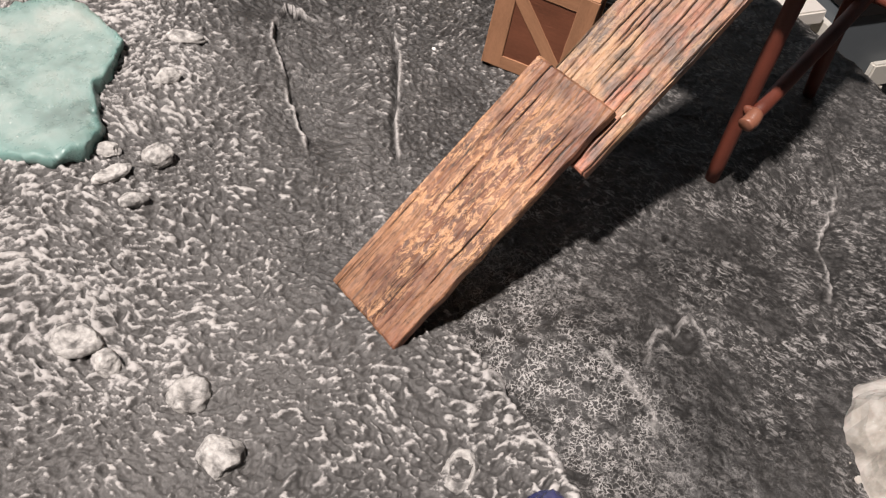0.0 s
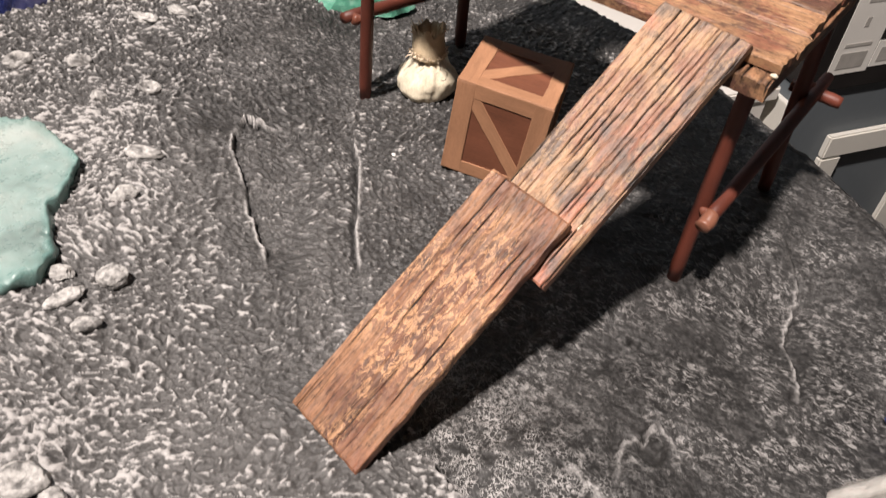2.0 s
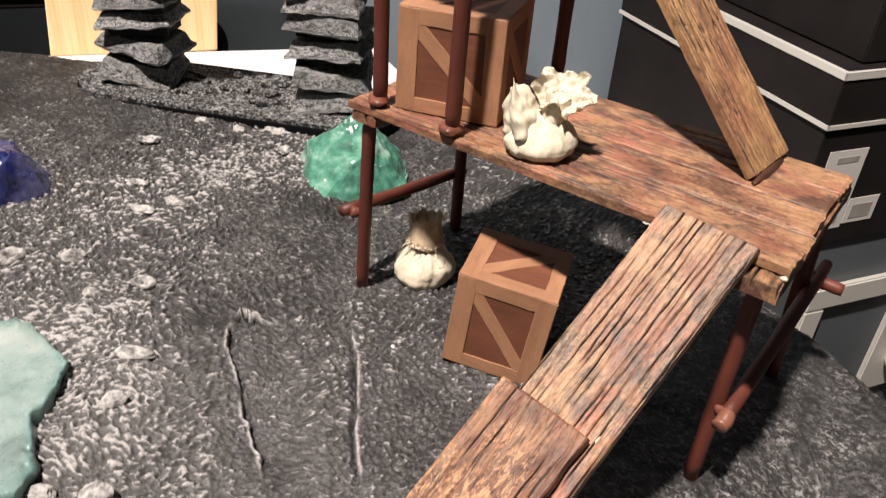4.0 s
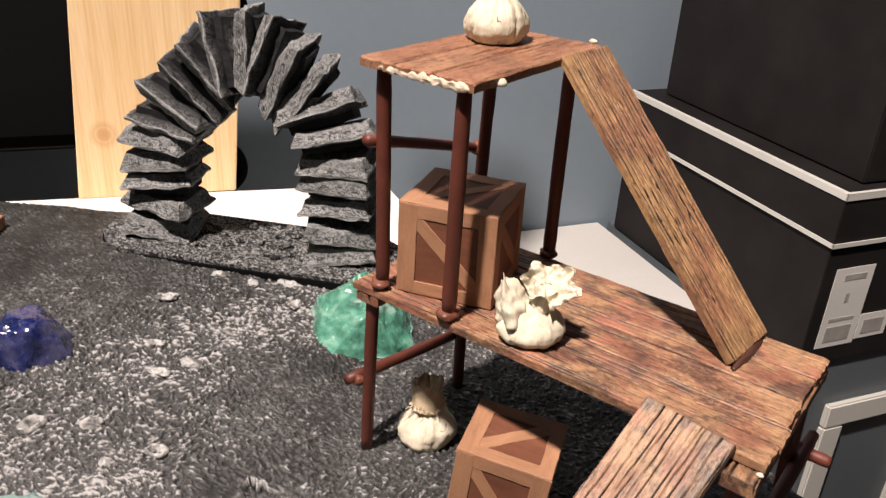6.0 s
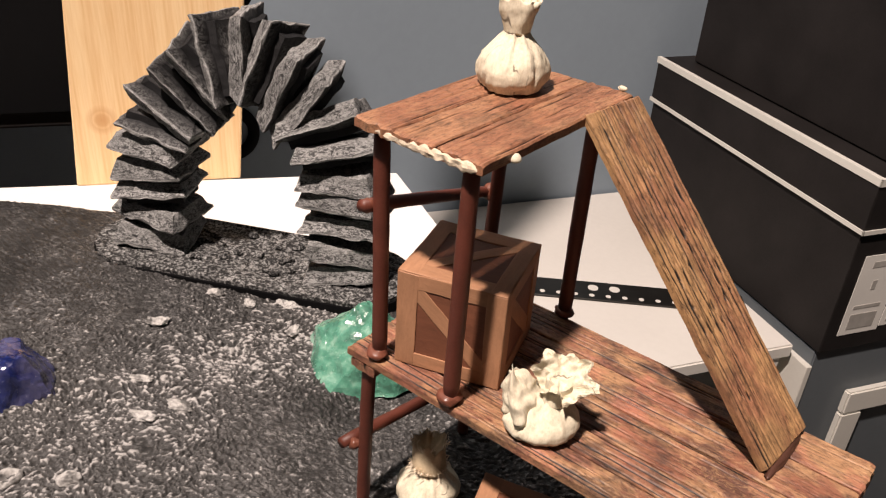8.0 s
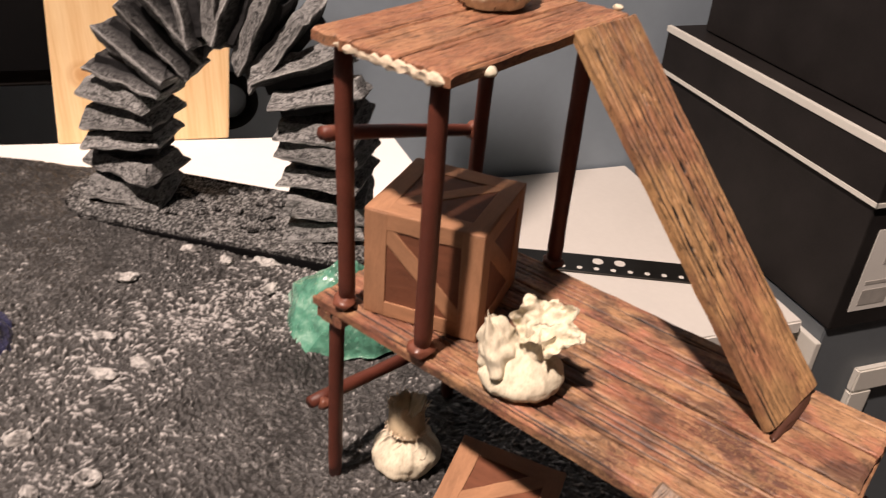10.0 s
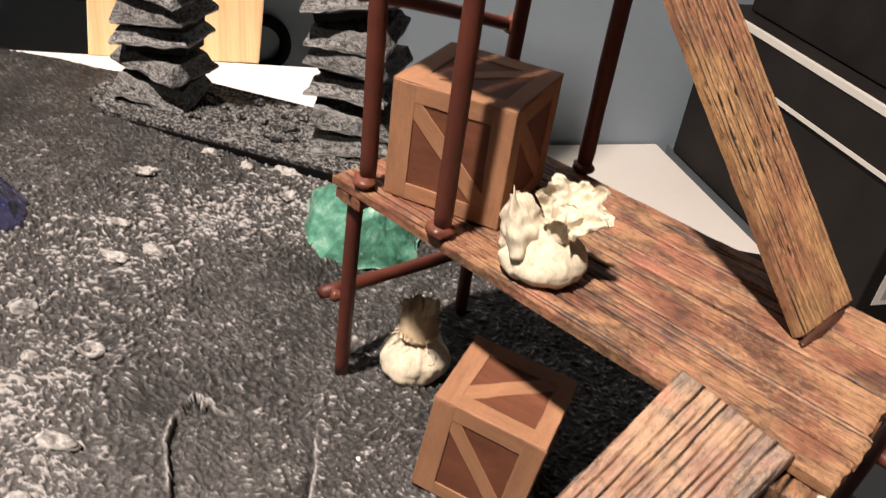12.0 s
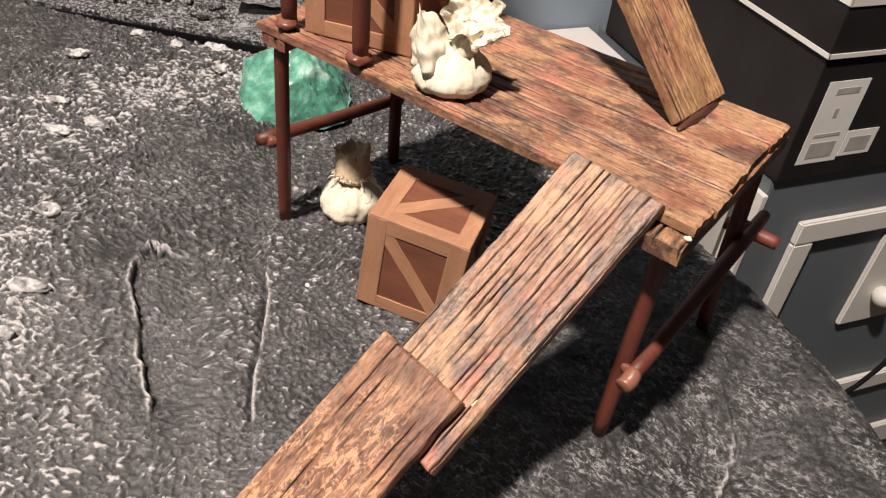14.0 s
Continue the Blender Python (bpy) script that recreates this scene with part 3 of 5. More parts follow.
def terrain():
    xs = np.concatenate([np.arange(-275, -150, 1.0), np.arange(-150, 112, 0.27), np.arange(112, 186, 2.0)])
    ys = np.concatenate([np.arange(-375, -126, 3.0), np.arange(-126, 62, 0.27), np.arange(62, 86, 1.0)])
    gx, gy = np.meshgrid(xs, ys, indexing="ij")
    # worm-like lumps, drawn out along one direction that wanders slowly
    p, q = 0.81 * gx + 0.59 * gy + 5 * swell(gx, gy, 17, 1), -0.59 * gx + 0.81 * gy + 5 * swell(gx, gy, 15, 2)
    wx, wy = 0.9 * swell(p, q, 2.6, 3), 0.9 * swell(p, q, 2.4, 4)
    lump = swell(0.75 * p + wx, q + wy, 0.98, 5)
    worm = 1 - 2.4 * np.abs(swell(0.7 * p + wy, q + wx, 1.25, 6))
    small = 1 - 2.4 * np.abs(swell(0.8 * p + wx, q + wy, 0.75, 7))
    relief = np.clip(0.14 + 0.5 * lump + 0.36 * worm + 0.22 * small + 0.2 * swell(gx, gy, 4.5, 8), 0, 1)
    coarse = lower((-26 - 0.42 * gy - gx + 12 * (field(gx, gy, 22, 2) - 0.5)) / 5.0)
    brink = -60.5 - 0.3 * (gx - 47) - 14 * lower((34 - gx) / 4.0)
    front = lower((brink - gy + 1.2 * (field(gx, gy, 3, 3) - 0.5)) / (0.45 + 5 * lower((44 - gx) / 2.0))) * lower((112 - gx) / 6.0)
    trough = lower((gy + 0.75 * gx + 43) / 1.5) * lower((-18 - gy - 0.95 * gx) / 2.0) * lower((gx + 34) / 3.0)
    left = 0.64 * lower((32 - gx) / 5.0)
    coarse = np.clip(np.maximum(np.maximum(coarse, front), np.maximum(left, 0.78 * trough)), 0, 1)
    smooth = bell(gx, gy, -36, -31, 6) + bell(gx, gy, 0, -44, 8) + bell(gx, gy, -50, 4, 11) + bell(gx, gy, -120, 5, 16) + 0.8 * bell(gx, gy, 10, -20, 8)
    coarse = coarse * (1 - 0.75 * np.clip(smooth, 0, 1)) * (1 - 0.55 * lower((-138 - gx) / 8.0))
    near = lower((-42 - gy) / 10.0) * lower((gx + 75) / 14.0)
    patchy = field(gx, gy, 22, 5) + 0.5 * (field(gx, gy, 8, 4) - 0.5)
    much = np.clip((0.26 + 0.46 * patchy) * (1 - near) + (0.36 + 0.5 * patchy) * near + 0.1 * bell(gx, gy, -84, 2, 24), 0, 1)
    much = much * (1 - 0.75 * bell(gx, gy, -50, 8, 12)) * (1 - 0.75 * lower((-104 - gx) / 12.0))
    shelf = lower((-38 - 0.4 * gy - gx) / 6.0)
    bank = np.clip(4 * shelf * (1 - shelf), 0, 1) * lower((gy + 46) / 5.0)
    coarse, much = coarse * (1 - 0.35 * bank), much * (1 - 0.6 * bank)
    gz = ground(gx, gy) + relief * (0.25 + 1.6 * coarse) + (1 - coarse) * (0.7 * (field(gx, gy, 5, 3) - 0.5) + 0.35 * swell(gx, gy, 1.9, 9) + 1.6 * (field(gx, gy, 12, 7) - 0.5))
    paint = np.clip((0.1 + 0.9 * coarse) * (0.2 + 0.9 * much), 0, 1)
    wash = np.clip(0.04 + 0.6 * near * coarse + 0.22 * coarse * much + 0.3 * bell(gx, gy, -20, -45, 18) + 0.15 * trough, 0, 1)
    wash = wash * (1 - 0.5 * lower((gx - 40) / 3.0))
    zone = lower((77 - gx - 0.5 * (gy + 52)) / 3.0) * lower((gx + 0.2 * (gy + 60) - 42) / 3.0) * lower((-44 - gy) / 3.0)
    bare = front * lower((gx - 20 + 10 * (field(gx, gy, 14, 6) - 0.5)) / 5.0) * lower((-58 - gy) / 4.0)
    crumbs = bare * np.exp(-((brink - gy) / 3.5) ** 2) * lower((gx - 36) / 4.0)
    paint = np.clip(paint * (1 - 0.28 * bare) + 0.55 * crumbs, 0, 1)
    wash = np.clip(wash + 0.22 * bare, 0, 1)
    gz = gz - relief * 0.25 * bare * (1 - crumbs) + 1.0 * front * lower((gx - 40) / 4.0)
    vein = np.clip((1 - coarse) * (0.1 + 0.9 * zone + 0.5 * bell(gx, gy, 49, -52, 6)), 0, 1)
    dust = np.clip((1 - 0.8 * coarse) * (1 - 0.95 * zone) * (0.35 + 0.9 * field(gx, gy, 15, 1)), 0, 1) * (1 - 0.75 * bell(gx, gy, 80, -47, 8))
    pale = 0.35 * np.exp(-(to_line(gx + 2 * swell(gx, gy, 3, 2), gy + 2 * swell(gx, gy, 2.4, 3), [(64, -49), (70, -50), (74, -51), (78, -54)])[0] / 0.5) ** 2)
    wob = 2.0 * (field(gx, gy, 4.2, 2) - 0.5) + 1.5 * (field(gx, gy, 1.7, 4) - 0.5) + 1.1 * (field(gx, gy, 0.9, 6) - 0.5)
    for s, pts in zip(DEPTH, CRACKS):
        d, side = to_line(gx + wob, gy - wob, pts)
        ends = np.clip(np.minimum(np.hypot(gx - pts[0][0], gy - pts[0][1]), np.hypot(gx - pts[-1][0], gy - pts[-1][1])) / 5.0, 0.15, 1)
        some = np.clip(2.4 * field(gx, gy, 4, 6) - 0.1, 0, 1) * ends
        lip = np.exp(-((d - 0.22) / 0.3) ** 2) * (side > 0) * some
        cut = np.exp(-((d - 0.35) / 0.6) ** 2) * (side < 0) * some
        drop = np.exp(-(d / 4.5) ** 2) * (side < 0) * ends
        gz = gz + s * (0.35 * lip - 0.9 * cut - 1.1 * drop)
        pale = np.maximum(pale, (0.5 if s == 1.2 else min(1.0, s)) * lip)
        paint, vein, dust, wash = paint * (1 - 0.9 * cut), vein * (1 - cut), dust * (1 - cut), wash * (1 - 0.9 * cut)
    for x, y, r in PITS:
        d = np.hypot(gx - x, gy - y) / r + 0.9 * (field(gx, gy, 2.2, 3) - 0.5)
        hole = lower((0.8 - d) * 9)
        gz, paint, vein, dust = gz - 1.8 * hole, paint * (1 - hole), vein * (1 - 0.8 * hole), dust * (1 - 0.8 * hole)
    dist = np.hypot(gx - CENTRE[0], gy - CENTRE[1])
    inside = dist < RADIUS + 0.3
    gz = np.where(dist > RADIUS - 3, gz - 0.4 * (dist - RADIUS + 3), gz)
    idx = -np.ones(gx.shape, int)
    idx[inside] = np.arange(inside.sum())
    co = np.stack([gx[inside], gy[inside], gz[inside]], 1) * K
    quads = np.stack([idx[:-1, :-1], idx[1:, :-1], idx[1:, 1:], idx[:-1, 1:]], -1).reshape(-1, 4)
    quads = quads[(quads >= 0).all(1)]
    me = bpy.data.meshes.new("ground")
    me.from_pydata(co.tolist(), [], quads.tolist())
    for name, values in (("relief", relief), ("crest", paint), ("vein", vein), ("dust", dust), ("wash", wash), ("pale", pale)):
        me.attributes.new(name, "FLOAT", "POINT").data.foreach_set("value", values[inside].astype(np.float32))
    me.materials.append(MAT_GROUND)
    me.polygons.foreach_set("use_smooth", [True] * len(me.polygons))
    ob = new("ground", me)
    tagged(ob, "black modelled ground dry-brushed grey, with pebbly crests and cracks", "terrain", kind="structure")
    WORLD[ob] = Matrix()
    bm = bmesh.new()
    n, rows = 240, []
    for f in (0.0, 0.5, 1.0):
        row = []
        for k in range(n):
            a = 2 * math.pi * k / n
            x, y = CENTRE[0] + (RADIUS - 0.4) * math.cos(a), CENTRE[1] + (RADIUS - 0.4) * math.sin(a)
            row.append(bm.verts.new((x, y, -21.5 * (1 - f) + f * (ground_at(x, y) - 0.9))))
        rows.append(row)
    for lo, hi in zip(rows, rows[1:]):
        for k in range(n):
            bm.faces.new((lo[k], lo[(k + 1) % n], hi[(k + 1) % n], hi[k]))
    bm.faces.new(rows[0][::-1])
    part("disc_core", bm, MAT_GROUND, ob, "black foam edge of the round board")
    return ob


terrain()

# ---------------------------------------------------------------- room
S, F = Vector((-0.85, 0.527)), Vector((0.527, 0.85))  # along the shoe box, and along its label end


def plan(o, s, f):
    return (o[0] + S.x * s + F.x * f, o[1] + S.y * s + F.y * f)


BOX0 = (-10.6, 500.3)


def upright(o, s0, s1, f0, f1, z0, z1, bevel=0.0):
    """A block on the plan whose sides run along the shoe box."""
    return slab([plan(o, s0, f0), plan(o, s1, f0), plan(o, s1, f1), plan(o, s0, f1)], z0, z1, bevel)


FLOOR_Z, TOP_Z = -700, 1950
solo("floor", upright(BOX0, -2500, 420, -2600, 1200, FLOOR_Z - 20, FLOOR_Z), MAT_FLOOR, "dark wooden floor of the room", "floor", kind="structure")
# unseen ceiling, darkened so that it throws little light back
solo("ceiling", upright(BOX0, -2500, 420, -2600, 1200, TOP_Z, TOP_Z + 20), MAT_CEILING, "unseen grey ceiling kept dark to cut bounced light", "ceiling", kind="structure")
solo("wall_north", upright(BOX0, 300, 320, -2600, 1200, FLOOR_Z, TOP_Z), MAT_WALL, "blue-grey painted wall behind the table", "wall", kind="structure")
# the other three walls are unseen and dark, to deepen the shadows
solo("wall_south", upright(BOX0, -2500, -2480, -2600, 1200, FLOOR_Z, TOP_Z), MAT_UNSEEN_WALL, "unseen room wall kept dark to cut bounced light", "wall", kind="structure")
solo("wall_west", upright(BOX0, -2480, 300, -2600, -2580, FLOOR_Z, TOP_Z), MAT_UNSEEN_WALL, "unseen room wall kept dark to cut bounced light", "wall", kind="structure")
solo("wall_east", upright(BOX0, -2480, 300, 700, 720, FLOOR_Z, TOP_Z), MAT_UNSEEN_WALL, "unseen room wall kept dark to cut bounced light", "wall", kind="structure")

# white boards under the terrain
D1, D2 = (-0.62, -0.785), (0.875, -0.485)


def along(p, a, b):
    return (p[0] + D1[0] * a + D2[0] * b, p[1] + D1[1] * a + D2[1] * b)


A0 = (-169, 175)
table = thing("table", (-60, -60, FLOOR_Z), "white table carrying the round terrain board", "table")
part("tabletop", slab([(-165, 120), (-80, 75), (20, 55), (110, -60), (120, -220), (-45, -335), (-200, -270), (-235, -120)], -34, -25.5, 0.8), MAT_TABLE, table)
for x, y in ((-130, 70), (60, 0), (70, -220), (-180, -230)):
    part("leg", box(x - 14, y - 14, FLOOR_Z, x + 14, y + 14, -34, 1), MAT_TABLE, table)
solo("white_board", slab([A0, along(A0, 0, 120), along(A0, 470, 120), along(A0, 470, 0)], -25.3, -22, 0.4), MAT_WHITE, "white foam board lying under the round terrain disc", "board")

# ---------------------------------------------------------------- backdrop things
pb = frame_from((-256, 62, -22), (-214, 118, -22))
bm = box(0, 0, 0, 70, 18, 420, 0.8)
for v in bm.verts:
    v.co.x += 0.085 * v.co.z
solo("pine_board", bm, MAT_PINE, "upright planed pine board with knots and orange grain", "board", m=pb @ Matrix.Rotation(radians(-1.5), 4, "X"))
shoe = thing("shoe_box", (*BOX0, -228), "black cardboard shoe box with white edge lines and a label", "box")
part("body", upright(BOX0, 0, 280, 0, 190, -228, -112, 0.6), MAT_BLACKBOX, shoe)
part("lid", upright(BOX0, -2, 282, -2, 192, -119, -77, 0.6), MAT_BLACKBOX, shoe)
for s0, s1, f0, f1 in ((-3.0, 283, -3.0, -1.8), (-3.0, -1.8, -3.0, 193)):
    for z0, z1 in ((-82, -76.6), (-120.5, -117)):
        part("edge_line", upright(BOX0, s0, s1, f0, f1, z0, z1), MAT_TRIM, shoe, "white edge line")
part("edge_line", upright(BOX0, -3, 283, -1.8, 1.2, -77, -76.4), MAT_TRIM, shoe, "white edge line")
part("edge_line", upright(BOX0, -3, 0.0, 1.2, 193, -77, -76.4), MAT_TRIM, shoe, "white edge line")


def on_end(f0, f1, z0, z1, lean, out):
    """A patch on the label end of the shoe box, leaning along it."""
    bm = bmesh.new()
    rows = []
    for s in (-out, 0.0):
        rows.append([bm.verts.new((*plan(BOX0, s, f + lean * (z - z0)), z)) for f, z in ((f0, z0), (f1, z0), (f1, z1), (f0, z1))])
    bm.faces.new(rows[0])
    bm.faces.new(rows[1][::-1])
    for k in range(4):
        bm.faces.new((rows[0][k], rows[1][k], rows[1][(k + 1) % 4], rows[0][(k + 1) % 4]))
    bmesh.ops.recalc_face_normals(bm, faces=bm.faces[:])
    return bm


label = part("label", on_end(12, 51, -213, -141, 0.0, 0.5), MAT_LABEL, shoe, "white paper label with faint grey print")
part("side_label", on_end(52, 84, -210, -187, 0.0, 0.5), MAT_LABEL, shoe, "small white sticker")
for f0, f1, z0, z1 in ((18, 44, -208, -194), (28, 32, -172, -164), (18, 44, -189, -186), (22, 44, -152, -147), (57, 79, -206, -193)):
    part("print_bar", on_end(f0, f1, z0, z1, 0.0, 0.8), MAT_INK, shoe, "grey printed bar")
big = thing("black_box", (*plan(BOX0, 136, 127), -76), "large plain black box stacked on the shoe box", "box")
part("body", upright(BOX0, 10, 262, 24, 230, -76, 150, 1), MAT_BLACKBOX, big)
part("lid", upright(BOX0, 8, 264, 22, 232, 150.5, 190, 1), MAT_BLACKBOX, big)

cab = thing("cabinet", (*BOX0, FLOOR_Z), "slate-grey low cabinet with white raised mouldings", "cabinet")
part("body", upright(BOX0, 4, 296, 2, 460, FLOOR_Z, -229, 1), MAT_CABINET, cab)
part("side_panel", upright(BOX0, 2, 296, -4, 1.6, FLOOR_Z, -243, 0.5), MAT_TRIM, cab, "white painted side panel")
side = thing("side_table", (*plan(BOX0, 150, -220), FLOOR_Z), "off-white low side table against the wall beside the cabinet", "table")
part("tabletop", upright(BOX0, 16, 298, -430, -9, -242, -229.6, 1.5), MAT_SHELF, side)
for a, c in ((30, -30), (30, -410), (280, -30), (280, -410)):
    part("leg", upright(BOX0, a - 12, a + 12, c - 12, c + 12, FLOOR_Z, -242), MAT_SHELF, side)


def front_bar(f0, f1, z0, z1, parent, out=7, mat=None, name="moulding"):
    return part(name, upright(BOX0, 3.6 - out, 3.6, f0, f1, z0, z1, 1.5), mat or MAT_TRIM, parent, "white moulding")


for f0, f1, z0, z1 in ((48, 420, -300, -277), (48, 420, -556, -532), (48, 71, -531.5, -300.5), (397, 420, -531.5, -300.5)):
    front_bar(f0, f1, z0, z1, cab)
front_bar(10, 450, -690, -650, cab)
plate = part("knob_plate", upright(BOX0, -2, 3.6, 163, 228, -428, -312, 1.5), MAT_TRIM, cab, "cream cover plate with a round knob")
kx, ky = plan(BOX0, -10, 194)
part("knob", blob(11, 610, (1, 1, 1), 0.02, 3), MAT_TRIM, plate, "round cream knob", m=Matrix.Translation((kx, ky, -388)), smooth=True)

screen = thing("dark_screen", (-330, 20, -25), "black screen standing dark behind the table", "screen")
sm = frame_from((-330, 90, 0), (-295, 140, 0))
part("panel", box(-250, 0, -16, 24, 3, 320, 0.5), MAT_BLACK, screen, m=sm)
part("bezel", box(-260, 3.2, -25, 34, 14, 330, 1.5), MAT_BLACKBOX, screen, m=sm)
part("stand", box(-150, 14.2, -160, -80, 26, 120, 2), MAT_BLACKBOX, screen, m=sm)

ring = thing("wall_ring", (*plan(BOX0, 299.5, -412), -132), "round black ring fixed to the blue-grey wall", "ring")
bm = bmesh.new()
rows = []
for i in range(40):
    a = 2 * math.pi * i / 40
    rows.append([bm.verts.new((*plan(BOX0, 299.8 - d, -412 + r * math.cos(a)), -132 + r * math.sin(a))) for r, d in ((25.5, 0), (25.5, 4), (23.5, 6.5), (18, 6.5), (16, 4), (16, 0))])
for i in range(40):
    for k in range(6):
        bm.faces.new((rows[i][k], rows[(i + 1) % 40][k], rows[(i + 1) % 40][(k + 1) % 6], rows[i][(k + 1) % 6]))
bmesh.ops.recalc_face_normals(bm, faces=bm.faces[:])
part("rim", bm, MAT_BLACK, ring, smooth=True)

# ---------------------------------------------------------------- scaffold
scaffold = thing("scaffold", (20, 18, 0), "miniature two-level wooden scaffold on red-brown rods", "scaffold")
DECK = 47.0
seams = (-1.0, 5.2, 11.0, 19.6, 28.4, 37.0)
for k, (a, b) in enumerate(zip(seams, seams[1:])):
    x1 = 61.6 - 0.25 * k + (0.6 if k % 3 == 1 else 0)
    x0 = -24.2 + (0.0 if k < 4 else 0.6 * (k - 3))
    part("deck_plank", plank(x1 - x0, b - a - 0.45, 1.7, 11 + k, 150, 34, 0.3, 0.3, 0.1, 6, 0.22), MAT_DECK, scaffold, m=Matrix.Translation((x0, (a + b) / 2, DECK - 1.7)), smooth=False)
part("under_beam", plank(41.5, 8.4, 3.0, 31, 60, 24), MAT_DECK, scaffold, m=frame_from((57.2, -3.8, DECK - 5.0), (57.2, 36, DECK - 5.0)))
part("under_beam", plank(38, 6, 2.2, 32, 30, 10), MAT_DECK, scaffold, m=frame_from((-20.5, -0.6, DECK - 4.0), (-20.5, 37, DECK - 4.0)))

TOP = 94.5
for k, (a, b) in enumerate(((-21.2, -13.0), (-13.0, -4.6), (-4.6, 4.6))):
    part("platform_plank", plank(44.5, b - a - 0.28, 1.7, 41 + k, 70, 30, 0.3, 0.7, 0.2, 3, 0.2), MAT_PLATFORM, scaffold, m=frame_from(((a + b) / 2, -2.6, TOP - 1.7), ((a + b) / 2, 40, TOP - 1.7)))
# pale torn edge of the platform's end grain
def torn_edge(length, seed):
    """A ragged strip of torn fibres along x, thick and thin by turns."""
    bm, rows, n, sides = bmesh.new(), [], 110, 10
    for i in range(n + 1):
        f = i / n
        row = []
        swell_here = min(1, 9 * f, 12 * (1 - f)) * (0.5 + 0.55 * abs(noise.noise(Vector((f * 9, seed, 0)))) + 0.45 * f)
        for k in range(sides):
            a = 2 * math.pi * k / sides
            r = 0.12 + swell_here * (0.72 + 0.5 * noise.noise(Vector((f * 17, math.cos(a) * 1.5, math.sin(a) * 1.5 + seed))))
            row.append(bm.verts.new((f * length, 0.55 * r * math.cos(a), r * math.sin(a) + 0.25 * noise.noise(Vector((f * 11, 3, seed))))))
        rows.append(row)
    for p, q in zip(rows, rows[1:]):
        for k in range(sides):
            bm.faces.new((p[k], q[k], q[(k + 1) % sides], p[(k + 1) % sides]))
    bm.faces.new(rows[0])
    bm.faces.new(rows[-1][::-1])
    bmesh.ops.recalc_face_normals(bm, faces=bm.faces[:])
    return bm


part("torn_edge", torn_edge(20.5, 5), MAT_FRAY, scaffold, "pale torn fibres", m=Matrix.Translation((-16.4, -2.6, TOP - 1.2)))

R = 1.45
posts = (((-18.0, 1.2, DECK - 0.2), (-18.1, 1.0, TOP - 1.8)), ((-0.4, 0.4, DECK - 0.2), (0.8, 0.0, TOP - 1.8)),
         ((0.0, 37.4, DECK - 0.4), (-0.4, 38.6, TOP - 1.8)), ((-20.0, 37.2, DECK - 0.4), (-20.2, 39.6, TOP - 1.8)))
for k, (a, b) in enumerate(posts):
    part("post", rod(a, b, R, seed=k)[0], MAT_ROD, scaffold, m=rod(a, b, R, seed=k)[1], smooth=True)
legs = (((-24.2, 3.4), (-20.6, 1.6)), ((-22.6, 37.6), (-21.5, 36.5)), ((57.2, 0.8), (57.6, 2.8)), ((60.0, 38.5), (58.5, 35.5)))
for k, ((x, y), (tx, ty)) in enumerate(legs):
    g = ground_at(x, y) - 0.8
    bm, m = rod((x, y, g), (tx, ty, DECK - 1.8), R, seed=7 + k)
    part("leg", bm, MAT_ROD, scaffold, m=m, smooth=True)
for k, (a, b, r) in enumerate((((-26.2, -0.9, 20.8), (-24.0, 41.0, 15.6), 1.35), ((59.6, -2.2, 15.6), (61.4, 46.0, 24.0), 1.35),
                               ((56.0, 40.5, 22.5), (66.5, 41.5, 22.0), 1.3), ((-20.0, -2.0, 79.0), (-22.4, 40.0, 66.4), 1.2))):
    bm, m = rod(a, b, r, seed=20 + k)
    part("cross_rod", bm, MAT_ROD, scaffold, m=m, smooth=True)
joints = ((-18, 0.8, 48.2, 2.6), (-0.4, 0.2, 48.2, 2.7), (0.0, 37.2, 47.9, 2.5), (-20, 37, 48, 2.3), (-20.2, 0.0, 78.2, 1.7),
          (-21.6, 38.6, 67.0, 2.4), (-24.4, 1.4, 20.4, 1.5), (58.4, 0.4, 16.2, 1.1), (59.8, 40.5, 22.8, 2.0), (-23, 38.6, 16.4, 1.9))
for k, (x, y, z, r) in enumerate(joints):
    bm = blob(r * 0.82, 80 + k, (1.0, 1.0, 0.5 if z in (48.2, 47.9, 48) else 1.0), 0.3, 3)
    part("glue_blob", bm, MAT_GLUE, scaffold, "painted glue blob", m=Matrix.Translation((x, y, z)), smooth=True)


def stick(a, b, width, up=(0, 0, 1)):
    """The pose of a plank from a to b with its top up."""
    return frame_from(a, b, up), (Vector(b) - Vector(a)).length


m, length = stick((42.0, -37.2, 20.9), (48.7, 0.8, 47.4), 16)
part("ramp_plank", plank(length, 16.0, 1.6, 51, 150, 120, 0.5, 0.15, 0.3, 12, 0.15, True), MAT_RAMP, scaffold, "upper ramp board with deep black grooves", m=m)
m, length = stick((34.3, -68.4, 2.0), (41.0, -30.5, 28.4), 17)
part("ramp_plank", plank(length, 15.8, 1.6, 52, 130, 110, 0.3, 0.12, 0.5, 7, 0.15), MAT_FLAKED, scaffold, "lower ramp board with crackled tan paint", m=m)
m, length = stick((4.2, 33.0, TOP - 0.6), (47.8, 28.9, DECK + 0.1), 15)
part("ramp_plank", plank(length, 15.2, 1.6, 53, 260, 110, 0.45, 0.4, 0.4, 12, 0.27, True, 90), MAT_STEEP, scaffold, "steep board from platform down to deck", m=m)
bm = blob(1.0, 99, (1.2, 7.6, 0.7), 0.35, 3)
